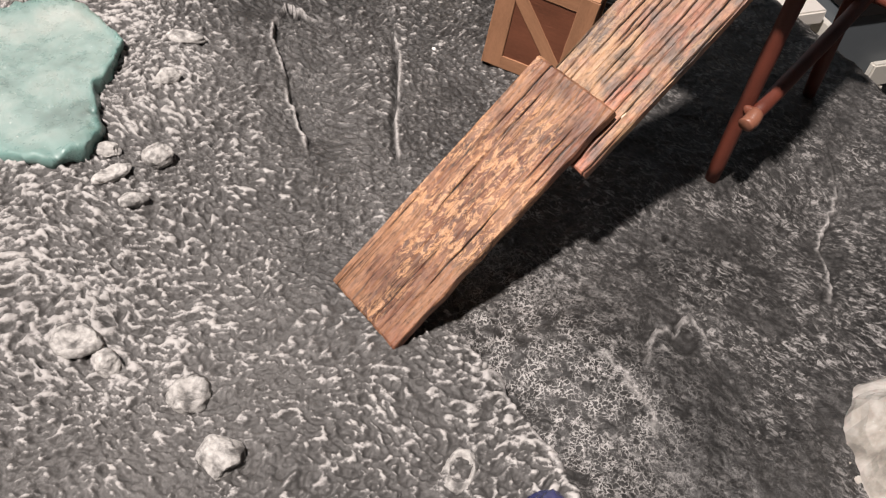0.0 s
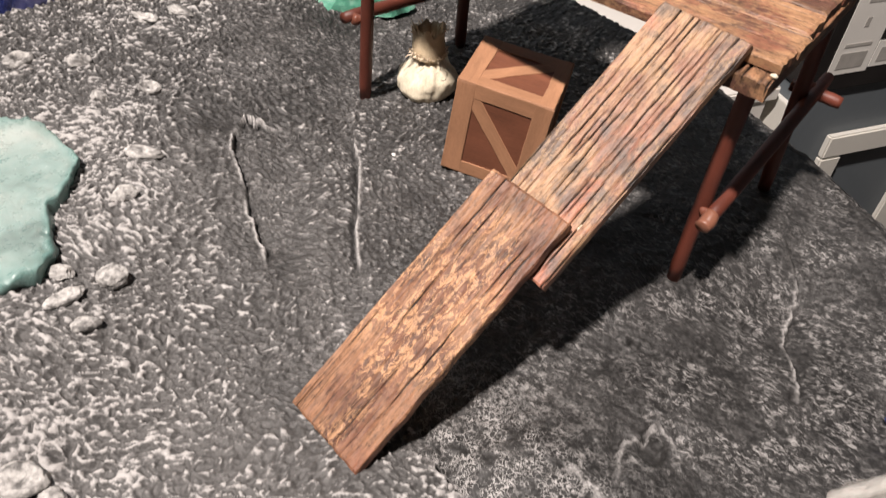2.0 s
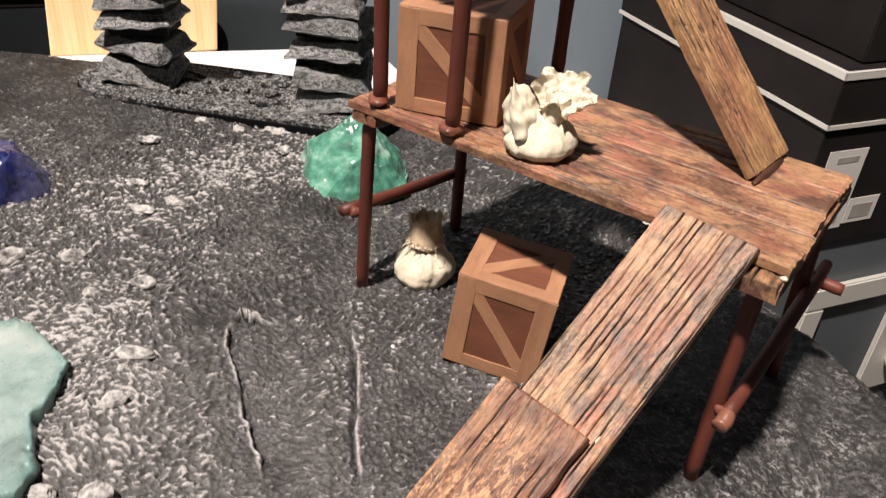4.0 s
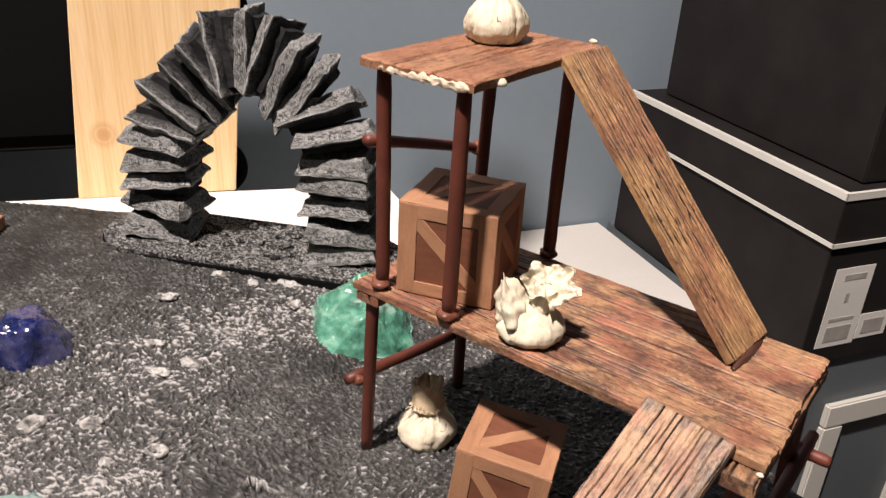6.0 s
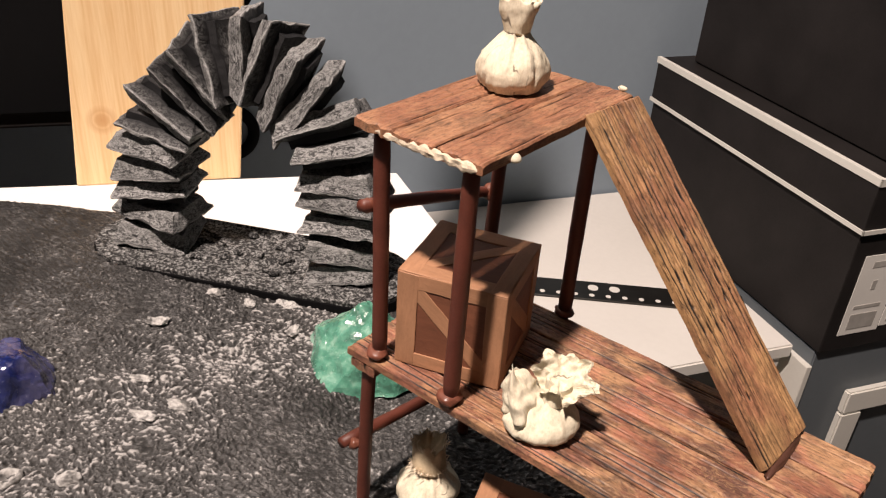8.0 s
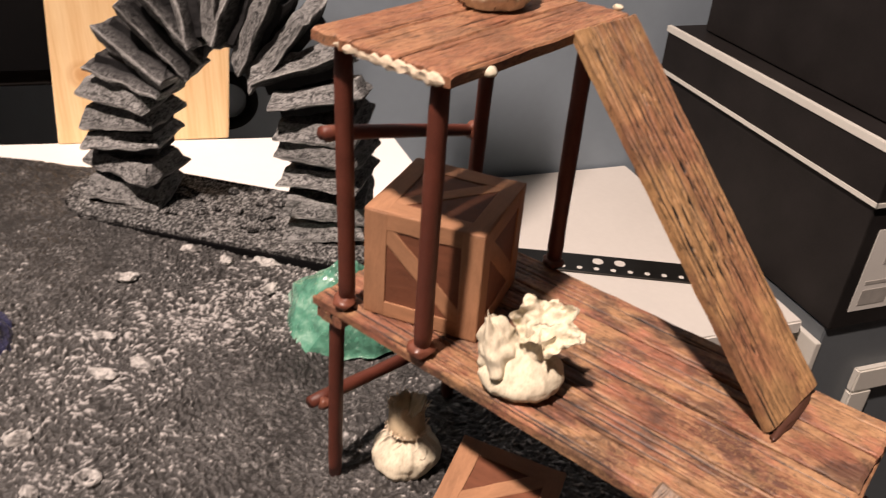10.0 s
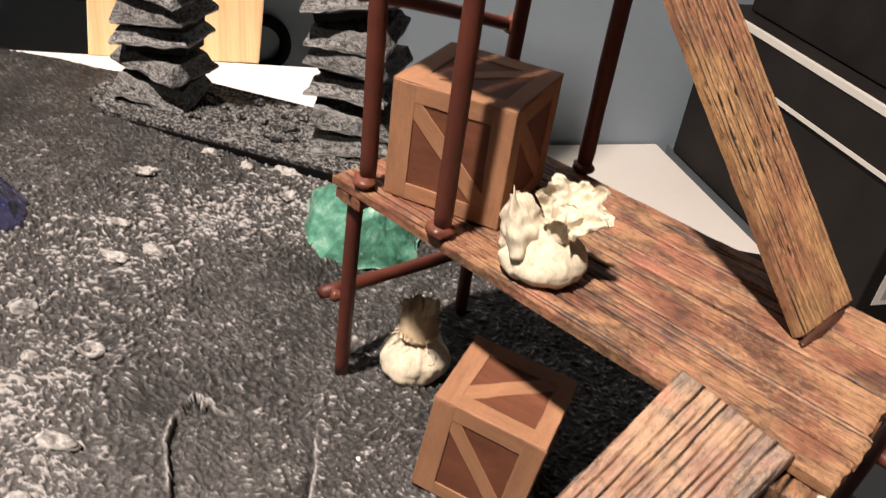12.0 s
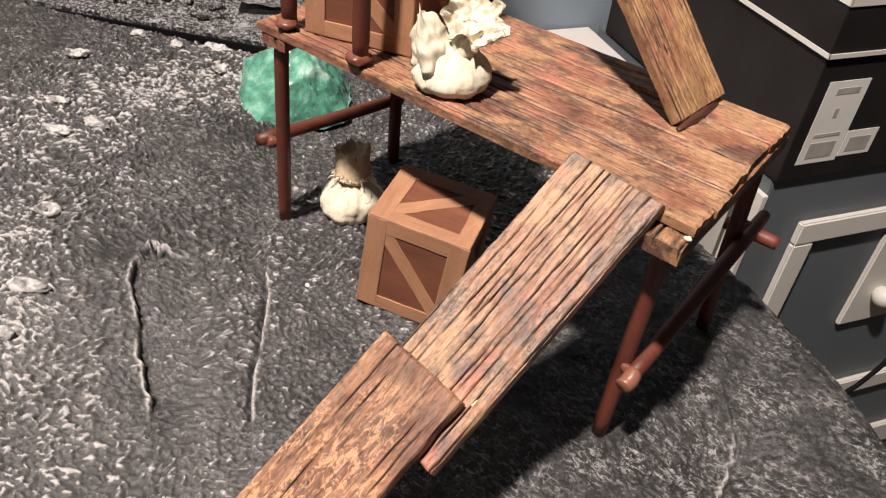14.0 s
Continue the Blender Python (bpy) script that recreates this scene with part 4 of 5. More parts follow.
part("glue_bead", bm, MAT_BEAD, scaffold, "dark glue bead", m=Matrix.Translation((48.6, 28.6, DECK + 0.3)), smooth=True)


# ---------------------------------------------------------------- crates
def batten(length, width, thick, rng):
    """A painted batten along x from its middle, its edges a little uneven."""
    bm, n = bmesh.new(), 8
    rows = []
    for z, inset in ((0.0, 0.0), (thick * 0.7, 0.0), (thick, 0.12)):
        row = []
        for side in (-1, 1):
            for i in range(n + 1):
                x = (i / n - 0.5) * length * side
                wave = 0.22 * noise.noise(Vector((x * 0.35, side * 3.0, width * 7 + length)))
                row.append(bm.verts.new((x * (1 - inset / length), -side * (width / 2 - inset + wave), z)))
        rows.append(row)
    k = len(rows[0])
    for lo, hi in zip(rows, rows[1:]):
        for i in range(k):
            bm.faces.new((lo[i], lo[(i + 1) % k], hi[(i + 1) % k], hi[i]))
    bm.faces.new(rows[-1])
    bm.faces.new(rows[0][::-1])
    turn = Matrix.Rotation(rng.uniform(-0.02, 0.02), 4, "Z")
    bmesh.ops.transform(bm, matrix=turn, verts=bm.verts[:])
    bmesh.ops.recalc_face_normals(bm, faces=bm.faces[:])
    return bm


def crate(name, size, base, turn, lean, seed, label):
    """A solid block with painted battens round each face and a diagonal brace."""
    w, d, h = size
    rng = random.Random(seed)
    ob = thing(name, base, label, "crate", turn=turn)
    pm = Matrix.Translation(Vector(base)) @ Matrix.Rotation(radians(turn), 4, "Z") @ Matrix.Rotation(radians(lean), 4, "Y")
    t = 0.22
    part("body", box(-w / 2 + t, -d / 2 + t, 0.1, w / 2 - t, d / 2 - t, h - t, 0.35), MAT_CRATE, ob, m=pm)
    face = Matrix.Rotation(radians(90), 4, "X")
    sides = [(w, h, Matrix.Translation((0, -d / 2 + t, h / 2)) @ face), (w, h, Matrix.Rotation(math.pi, 4, "Z") @ Matrix.Translation((0, -d / 2 + t, h / 2)) @ face),
             (d, h, Matrix.Rotation(math.pi / 2, 4, "Z") @ Matrix.Translation((0, -w / 2 + t, h / 2)) @ face), (d, h, Matrix.Rotation(-math.pi / 2, 4, "Z") @ Matrix.Translation((0, -w / 2 + t, h / 2)) @ face),
             (w, d, Matrix.Translation((0, 0, h - t)))]
    for n, (a, b, fm) in enumerate(sides):
        a, b = a / 2 - 0.1, b / 2 - 0.1
        ia, ib = a - 3.2, b - 3.2
        run, slope = math.hypot(ia, ib) * 2 + 1.5, math.atan2(ib, ia) * (1 if n == 4 else -1)
        part("brace", batten(run, rng.uniform(2.6, 3.2), t * 0.8, rng), MAT_BATTEN, ob, m=pm @ fm @ Matrix.Translation((0, 0, -0.02)) @ Matrix.Rotation(slope, 4, "Z"))
        for x, y, length, quarter in ((0, b, 2 * a, 0), (0, -b, 2 * a, 0), (-a, 0, 2 * b, 1), (a, 0, 2 * b, 1)):
            wide = rng.uniform(2.9, 3.9)
            x, y = x - math.copysign(wide / 2, x) * (x != 0), y - math.copysign(wide / 2, y) * (y != 0)
            part("batten", batten(length - (0.4 if quarter else 0), wide, t * (1.1 if quarter else 0.95), rng), MAT_BATTEN, ob, m=pm @ fm @ Matrix.Translation((x, y, 0)) @ Matrix.Rotation(math.pi / 2 * quarter, 4, "Z"))
    return ob


crate("crate", (19.2, 17.8, 21.8), (12.1, 5.3, 0.85), 19.5, 5.5, 4, "small brown crate with tan battens standing tilted under the deck")
crate("crate", (20.2, 20.4, 19.9), (-8.4, 14.9, DECK + 0.1), 17.7, 0, 9, "small brown crate with tan battens standing on the deck")


# ---------------------------------------------------------------- sacks
def sack_body(r, h, seed, neck=0.3, folds=11):
    """A tied cloth bag: a sagging belly drawn into pleats at the neck."""
    bm = bmesh.new()
    rows, n = [], 72
    prof = [(0.0, 0.0), (0.55, 0.0), (0.86, 0.05), (1.0, 0.2), (1.0, 0.36), (0.92, 0.52), (0.76, 0.67), (0.56, 0.8), (0.4, 0.9), (neck, 1.0)]
    for i in range(28):
        f = i / 27 * (len(prof) - 1)
        k = min(int(f), len(prof) - 2)
        g = f - k
        pr, pz = prof[k][0] * (1 - g) + prof[k + 1][0] * g, prof[k][1] * (1 - g) + prof[k + 1][1] * g
        row = []
        for j in range(n):
            a = 2 * math.pi * j / n
            d = Vector((math.cos(a), math.sin(a), 0))
            pleat = 1 + 0.3 * pz ** 2 * noise.noise(Vector((d.x * 3.2, d.y * 3.2, seed * 1.7))) + 0.05 * pz ** 3 * math.sin(folds * a + seed)
            lump = 1 + 0.16 * noise.noise(Vector((d.x * 1.4, d.y * 1.4, pz * 1.6 + seed)))
            crease = 0.06 * noise.fractal(Vector((d.x * 3, d.y * 3, pz * 3 + seed)), 0.8, 2, 4) - 0.09 * max(0, 1 - 14 * abs(noise.noise(Vector((d.x * 1.5, d.y * 1.5, pz * 0.8 + seed * 2)))))
            row.append(bm.verts.new(d * r * pr * (pleat * lump + crease) + Vector((0, 0, pz * h))))
        rows.append(row)
    for p, q in zip(rows, rows[1:]):
        for j in range(n):
            bm.faces.new((p[j], p[(j + 1) % n], q[(j + 1) % n], q[j]))
    bm.faces.new(rows[0][::-1])
    bm.faces.new(rows[-1])
    return bm


def frill(r0, r1, h, seed, folds=7, wild=0.5):
    """The loose cloth above the tie, flared and crumpled."""
    bm = bmesh.new()
    n, rows = 84, []
    for i in range(11):
        f = i / 10
        row = []
        for j in range(n):
            a = 2 * math.pi * j / n
            w = math.sin(folds * a + seed) + 0.6 * math.sin((folds * 2 - 3) * a + 2 * seed)
            rr = (r0 * (1 - f) + r1 * f) * (1 + wild * f * 0.45 * w)
            z = h * f * (1 + wild * 0.6 * noise.noise(Vector((math.cos(a) * 2, math.sin(a) * 2, seed))))
            p = Vector((rr * math.cos(a), rr * math.sin(a), z))
            p += wild * f * 1.6 * noise.noise_vector(p * 0.5 + Vector((seed, 0, 0)))
            row.append(bm.verts.new(p))
        rows.append(row)
    for p, q in zip(rows, rows[1:]):
        for j in range(n):
            bm.faces.new((p[j], p[(j + 1) % n], q[(j + 1) % n], q[j]))
    inner = [bm.verts.new(v.co * 0.82 + Vector((0, 0, -0.12 * h))) for v in rows[-1]]
    for j in range(n):
        bm.faces.new((rows[-1][j], rows[-1][(j + 1) % n], inner[(j + 1) % n], inner[j]))
    c = bm.verts.new((0, 0, h * 0.35))
    for j in range(n):
        bm.faces.new((inner[j], inner[(j + 1) % n], c))
    return bm


def rag(tips, seed, cup=0.8, thick=0.9):
    """A stiff torn sheet round its middle, drawn out into the given tips (angle, reach), cupped and folded."""
    bm = bmesh.new()
    n, m, sides = 96, 14, []
    for side in (0, 1):
        rows = []
        for i in range(1, m + 1):
            row = []
            for j in range(n):
                a = 2 * math.pi * j / n
                near = max(0.68 * r + 0.32 * r * math.exp(-(((a - radians(t) + math.pi) % (2 * math.pi) - math.pi) / 0.24) ** 2) for t, r in tips if abs((a - radians(t) + math.pi) % (2 * math.pi) - math.pi) < 1.2)
                f = i / m
                d = Vector((math.cos(a), math.sin(a), 0))
                p = d * near * f * (1 + 0.1 * f * noise.noise(d * 7 + Vector((0, 0, seed))))
                fold = 0.8 * math.sin(3 * a + seed) + 0.4 * math.sin(7 * a + 2.0 * seed) + 2.6 * noise.noise(Vector((p.x * 0.5, p.y * 0.5, seed))) + 1.5 * noise.noise(Vector((p.x * 1.1, p.y * 1.1, seed + 5)))
                p.z = cup * f * f + 0.75 * f * fold - side * thick * (1.2 - 0.6 * f)
                row.append(bm.verts.new(p))
            rows.append(row)
        mid = bm.verts.new((0, 0, -side * thick * 1.2))
        for j in range(n):
            k = (j + 1) % n
            bm.faces.new((mid, rows[0][j], rows[0][k]))
            for p, q in zip(rows, rows[1:]):
                bm.faces.new((p[j], q[j], q[k], p[k]))
        sides.append(rows[-1])
    for j in range(n):
        k = (j + 1) % n
        bm.faces.new((sides[0][j], sides[1][j], sides[1][k], sides[0][k]))
    bmesh.ops.recalc_face_normals(bm, faces=bm.faces[:])
    return bm


def tuft(r, h, seed):
    """A closed twist of cloth, broad below and drawn to an uneven point."""
    bm, rows, n = bmesh.new(), [], 64
    for i in range(18):
        f = i / 17
        row = []
        for j in range(n):
            a = 2 * math.pi * j / n
            d = Vector((math.cos(a), math.sin(a), 0))
            rr = r * (1 - 0.35 * f) * math.sqrt(max(0.004, 1 - f ** 4)) * (1 + 0.22 * math.sin(3 * a + seed + 1.5 * f) + 0.4 * noise.noise(d * 1.3 + Vector((seed, 0, 1.6 * f))))
            z = h * f * (1 + 0.3 * f * noise.noise(d * 1.2 + Vector((0, seed, 0))))
            p = d * rr + Vector((0, 0, z))
            row.append(bm.verts.new(p + 0.5 * noise.noise_vector(p * 0.6 + Vector((seed, 3, 0)))))
        rows.append(row)
    for p, q in zip(rows, rows[1:]):
        for j in range(n):
            bm.faces.new((p[j], p[(j + 1) % n], q[(j + 1) % n], q[j]))
    bm.faces.new(rows[0][::-1])
    bm.faces.new(rows[-1])
    return bm


def fibres(count, r, z, reach, seed, up=0.6):
    """Loose threads standing off a ring of cloth."""
    rng, bm = random.Random(seed), bmesh.new()
    for _ in range(count):
        a = rng.uniform(0, 2 * math.pi)
        d, side = Vector((math.cos(a), math.sin(a), 0)), Vector((-math.sin(a), math.cos(a), 0))
        long = reach * rng.uniform(0.4, 1.2)
        p = d * r * rng.uniform(0.9, 1.05) + Vector((0, 0, z + rng.uniform(-0.5, 0.5)))
        q = p + (d * rng.uniform(0.1, 0.7) + side * rng.uniform(-0.6, 0.6) + Vector((0, 0, up + rng.uniform(-0.5, 0.5)))) * long * 0.5
        e = q + (d * rng.uniform(-0.2, 0.6) + side * rng.uniform(-0.7, 0.7) + Vector((0, 0, up + rng.uniform(-0.6, 0.4)))) * long * 0.5
        rings = []
        for c, w in ((p, 0.16), (q, 0.12), (e, 0.05)):
            rings.append([bm.verts.new(c + side * w * math.cos(b) + Vector((0, 0, w * math.sin(b)))) for b in (0, 2.1, 4.2)])
        for g, h in zip(rings, rings[1:]):
            for k in range(3):
                bm.faces.new((g[k], g[(k + 1) % 3], h[(k + 1) % 3], h[k]))
    return bm


def ring_tie(r, thick, z):
    bm = bmesh.new()
    rows = []
    for i in range(24):
        a = 2 * math.pi * i / 24
        rows.append([bm.verts.new(((r + thick * math.cos(b)) * math.cos(a), (r + thick * math.cos(b)) * math.sin(a), z + thick * math.sin(b) + 0.2 * math.sin(3 * a))) for b in (2 * math.pi * k / 6 for k in range(6))])
    for i in range(24):
        for k in range(6):
            bm.faces.new((rows[i][k], rows[(i + 1) % 24][k], rows[(i + 1) % 24][(k + 1) % 6], rows[i][(k + 1) % 6]))
    return bm


def turned(x, y, z, axis, spin=0.0):
    """A placing whose local z runs along axis."""
    return Matrix.Translation((x, y, z)) @ Vector(axis).to_track_quat("Z", "Y").to_matrix().to_4x4() @ Matrix.Rotation(radians(spin), 4, "Z")


def sack(base, r, h, seed, label):
    ob = thing("sack", base, label, "sack")
    m = Matrix.Translation(Vector(base))
    part("bag", sack_body(r, h, seed), MAT_CLOTH, ob, m=m, smooth=True)
    return ob, m


ob, m = sack((-15.8, 16.0, ground_at(-15.8, 16.0) + 0.2), 7.0, 10.2, 3, "cream cloth sack with a frayed tan tied top under the deck")
top = m @ Matrix.Translation((0, 0, 9.4)) @ Euler((radians(-6), radians(-5), 0)).to_matrix().to_4x4()
part("frill", frill(3.9, 3.7, 6.6, 3, 3, 0.5), MAT_TAN, ob, "tan gathered cloth top", m=top, smooth=True)
part("tie", ring_tie(3.3, 0.5, 9.9), MAT_TAN, ob, m=m)
part("fray", fibres(110, 3.9, 0.8, 2.4, 5, 0.1), MAT_FRAY, ob, "pale loose threads at the tie", m=top)
part("fray", fibres(60, 3.6, 5.6, 2.0, 6, 0.9), MAT_FRAY, ob, "pale loose threads at the rim", m=top)
ob, m = sack((14.6, 6.1, DECK - 0.1), 6.3, 8.3, 8, "cream cloth sack with a torn open top on the deck")
part("cloth_end", tuft(3.3, 8.2, 8), MAT_CLOTH, ob, "twisted cloth end", m=turned(12.6, 3.6, DECK + 4.4, (-0.22, -0.2, 1.0)), smooth=True)
part("neck", frill(2.2, 2.0, 4.4, 11, 4, 0.5), MAT_CLOTH, ob, m=turned(16.4, 6.2, DECK + 6.8, (0.2, 0.05, 1.0)), smooth=True)
part("torn_flap", rag(((104, 5.4), (150, 4.9), (52, 4.8), (17, 6.0), (-26, 6.6), (-75, 3.0), (205, 3.8), (250, 2.4)), 8), MAT_CLOTH, ob, "torn open flap of stiff cloth", m=turned(16.9, 6.2, DECK + 11.2, (0.3, -0.62, 0.72), 20))
ob, m = sack((-12.2, 27.6, TOP - 0.1), 6.1, 10.6, 14, "cream cloth sack tied at the neck on the platform")
part("frill", frill(2.3, 3.4, 5.6, 14, 3, 0.4), MAT_CLOTH, ob, m=m @ Matrix.Translation((0, 0, 10.2)), smooth=True)
part("tie", ring_tie(2.0, 0.35, 10.3), MAT_TAN, ob, m=m)


# ---------------------------------------------------------------- glass stones
def chunk(seed, size, cuts=22, rough=0.025, sub=5, flat=None, upper=False):
    """A broken lump of glass: a ball with many flat breaks."""
    rng = random.Random(seed)
    planes = []
    for _ in range(cuts):
        d = Vector((rng.gauss(0, 1), rng.gauss(0, 1), abs(rng.gauss(0, 0.7)) if upper else rng.gauss(0, 0.7))).normalized()
        planes.append((d, rng.uniform(0.7, 0.94)))
    planes += flat or []
    bm = bmesh.new()
    bmesh.ops.create_icosphere(bm, subdivisions=sub, radius=1)
    for v in bm.verts:
        p = v.co.copy()
        for d, o in planes:
            over = p.dot(d) - o
            if over > 0:
                p -= d * over
        p *= 1 + rough * noise.fractal(p * 2.2 + Vector((seed, 0, 0)), 0.9, 2, 4)
        v.co = Vector((p.x * size[0], p.y * size[1], p.z * size[2]))
    return bm


def gem(base, seed, size, turn, mat, label, cuts=16, rough=0.03, low=0.12, flare=0.0):
    """A glass chunk resting on a broad broken underside."""
    down = (Vector((0, 0, -1)), low)
    z = ground_at(base[0], base[1]) + size[2] * low - 0.3
    m = Matrix.Translation((base[0], base[1], z)) @ Matrix.Rotation(radians(turn), 4, "Z")
    bm = chunk(seed, size, cuts, rough, flat=[down], upper=True)
    for v in bm.verts:
        wide = 1 + flare * (0.6 - v.co.z / size[2])
        v.co.x, v.co.y = v.co.x * wide, v.co.y * wide
    return solo("glass_stone", bm, mat, label, "glass stone", m=m)


gem((-109, -32), 9, (11.6, 10, 14.5), 38, MAT_BLUE, "dark blue glass chunk on the ground", 26, 0.08, flare=0.2)
gem((-60.0, 39.0), 17, (15.0, 14.6, 16.6), 40, MAT_GREEN, "emerald green glass chunk beside the scaffold leg", 34, 0.09, flare=0.38)
gem((113, -29), 23, (16.5, 15, 19), 10, MAT_CLEAR, "clear glass chunk on the ground", 26, 0.08, flare=0.15)
gem((76.5, -77.8), 29, (8, 7.5, 8.6), 60, MAT_BLUE, "small dark blue glass chunk", 16, 0.05)
gem((109, -3.5), 31, (11.5, 10.5, 13), 0, MAT_BLUE, "small dark blue glass chunk", 20, 0.07)
# the flat aqua chunk: a rounded slab over its own outline
AQUA = [(-65, -72), (-62.5, -63.5), (-57.5, -58.2), (-50, -56.8), (-44, -57.9), (-38.6, -58.6), (-35.8, -62.5), (-33.2, -65.6), (-31.2, -69.3), (-25, -73), (-21.5, -75.4), (-18.2, -80), (-20.5, -85.5), (-26, -89.5), (-40, -92), (-54, -88), (-61.5, -80)]


def lens_slab(outline, z0, z1, seed):
    """A lump whose sides bulge over an uneven outline."""
    cx, cy = sum(p[0] for p in outline) / len(outline), sum(p[1] for p in outline) / len(outline)
    n = len(outline)
    ring = []
    for k in range(n * 6):
        i, f = divmod(k, 6)
        f /= 6
        p1, p2 = Vector(outline[i]), Vector(outline[(i + 1) % n])
        ring.append(p1.lerp(p2, f))
    bm, rows = bmesh.new(), []
    lay = bm.verts.layers.float.new("rim")
    prof = [(0.0, 0.0), (0.5, 0.0), (0.86, 0.02), (0.95, 0.25), (0.99, 0.6), (1.0, 0.9), (0.98, 0.97), (0.945, 0.995)] + [(0.9 - 0.055 * k, 1.0) for k in range(16)]
    for s, h in prof[1:]:
        row = []
        for p in ring:
            co = Vector((cx + (p.x - cx) * s, cy + (p.y - cy) * s, z0 + (z1 - z0) * h))
            co += s * Vector((0.8, 0.8, 0.6 if h > 0.8 else 0.5)) * noise.fractal(co * 0.12 + Vector((seed, 0, 0)), 0.8, 2, 5)
            co += (0.9 if s > 0.85 else 0.25) * noise.noise_vector(co * 0.45 + Vector((0, seed, 0)))
            if h >= 1:
                co.z += 0.5 * noise.noise(co * 0.07)
            v = bm.verts.new(co)
            v[lay] = max(0, min(1, (s - 0.8) * 5)) * 0.8
            row.append(v)
        rows.append(row)
    for a, b in zip(rows, rows[1:]):
        for k in range(len(ring)):
            bm.faces.new((a[k], a[(k + 1) % len(ring)], b[(k + 1) % len(ring)], b[k]))
    bm.faces.new(rows[0][::-1])
    bm.faces.new(rows[-1])
    bmesh.ops.recalc_face_normals(bm, faces=bm.faces[:])
    return bm


solo("glass_stone", lens_slab(AQUA, 3.2, 9.6, 3), MAT_AQUA, "large frosted aqua glass chunk lying flat on the ground", "glass stone", smooth=True)

# ---------------------------------------------------------------- arch
AU = Vector((0.9, 0.436, 0))
AN = Vector((0.436, -0.9, 0))
AC = Vector((-120.2, 47.6, 0))
arch = thing("stone_arch", (AC.x, AC.y, 6), "black stacked-stone arch dry-brushed grey on an oval base", "arch")
AM = Matrix(((AU.x, -AN.x, 0, AC.x), (AU.y, -AN.y, 0, AC.y), (0, 0, 1, 0), (0, 0, 0, 1)))


def rough_block(size, seed, out=4.2):
    """A split stone slab: one face overhangs the slab below it in a sharp chipped lip."""
    rng = random.Random(seed)
    w, d, h = size
    lip = rng.uniform(-0.2, -0.02) * h
    lean = [rng.uniform(-0.5, 0.5) for _ in range(2)]
    loops, bm = [], bmesh.new()
    lay, raw = bm.verts.layers.float.new("ridge"), bm.verts.layers.float.new("bare")
    n = 10
    base = [(x, -0.5) for x in np.linspace(-0.5, 0.5, n, endpoint=False)] + [(0.5, y) for y in np.linspace(-0.5, 0.5, n, endpoint=False)]
    base += [(-x, 0.5) for x in np.linspace(-0.5, 0.5, n, endpoint=False)] + [(-0.5, -y) for y in np.linspace(-0.5, 0.5, n, endpoint=False)]
    top = rng.uniform(0.15, 0.6)
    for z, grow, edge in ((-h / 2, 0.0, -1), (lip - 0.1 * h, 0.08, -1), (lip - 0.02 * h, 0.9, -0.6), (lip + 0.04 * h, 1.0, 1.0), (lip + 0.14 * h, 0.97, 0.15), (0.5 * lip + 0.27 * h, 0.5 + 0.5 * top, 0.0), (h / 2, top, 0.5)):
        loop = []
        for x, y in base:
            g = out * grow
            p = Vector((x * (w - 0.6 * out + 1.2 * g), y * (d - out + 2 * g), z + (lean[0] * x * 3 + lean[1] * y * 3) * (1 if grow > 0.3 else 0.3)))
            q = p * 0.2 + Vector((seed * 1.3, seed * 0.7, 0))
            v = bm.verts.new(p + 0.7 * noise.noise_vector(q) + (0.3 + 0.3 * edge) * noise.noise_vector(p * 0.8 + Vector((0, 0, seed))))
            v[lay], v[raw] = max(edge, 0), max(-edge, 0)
            loop.append(v)
        loops.append(loop)
    for a, b in zip(loops, loops[1:]):
        for k in range(4 * n):
            bm.faces.new((a[k], a[(k + 1) % (4 * n)], b[(k + 1) % (4 * n)], b[k]))
    for loop, turn in ((loops[0], -1), (loops[-1], 1)):
        c = bm.verts.new(sum((v.co for v in loop), Vector()) / len(loop))
        for k in range(4 * n):
            bm.faces.new((loop[k], loop[(k + 1) % (4 * n)], c)[::turn])
    return bm


rng = random.Random(77)
stones = []
for u in (-28.6, 34.0):
    z = 7.0
    while z < 40:
        h = rng.uniform(7.0, 8.8)
        stones.append((u + rng.uniform(-1.0, 1.0) + (4.0 if u < 0 else 0) * z / 45, z + h / 2, 90.0, h))
        z += h
a = 2.0
while a < 172:
    w = rng.uniform(14.5, 18.5)
    ang = radians(a + w / 2)
    arc = 29.5 - 3.8 * math.sin(2 * ang) ** 2
    stones.append((6.0 + (arc - 2) * math.cos(ang), 43 + arc * math.sin(ang), math.degrees(ang) + 90, w / 57.3 * arc))
    a += w
for k, (u, z, ang, h) in enumerate(stones):
    crown = ang != 90.0
    m = AM @ Matrix.Translation((u, 0, z)) @ Matrix.Rotation(-radians(ang - 90), 4, "Y") @ Euler((radians(rng.uniform(-13, 13)), radians(rng.uniform(-6, 6)), radians(rng.uniform(-13, 13)))).to_matrix().to_4x4()
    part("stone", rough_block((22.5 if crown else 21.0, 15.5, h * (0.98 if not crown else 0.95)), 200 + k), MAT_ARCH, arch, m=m)


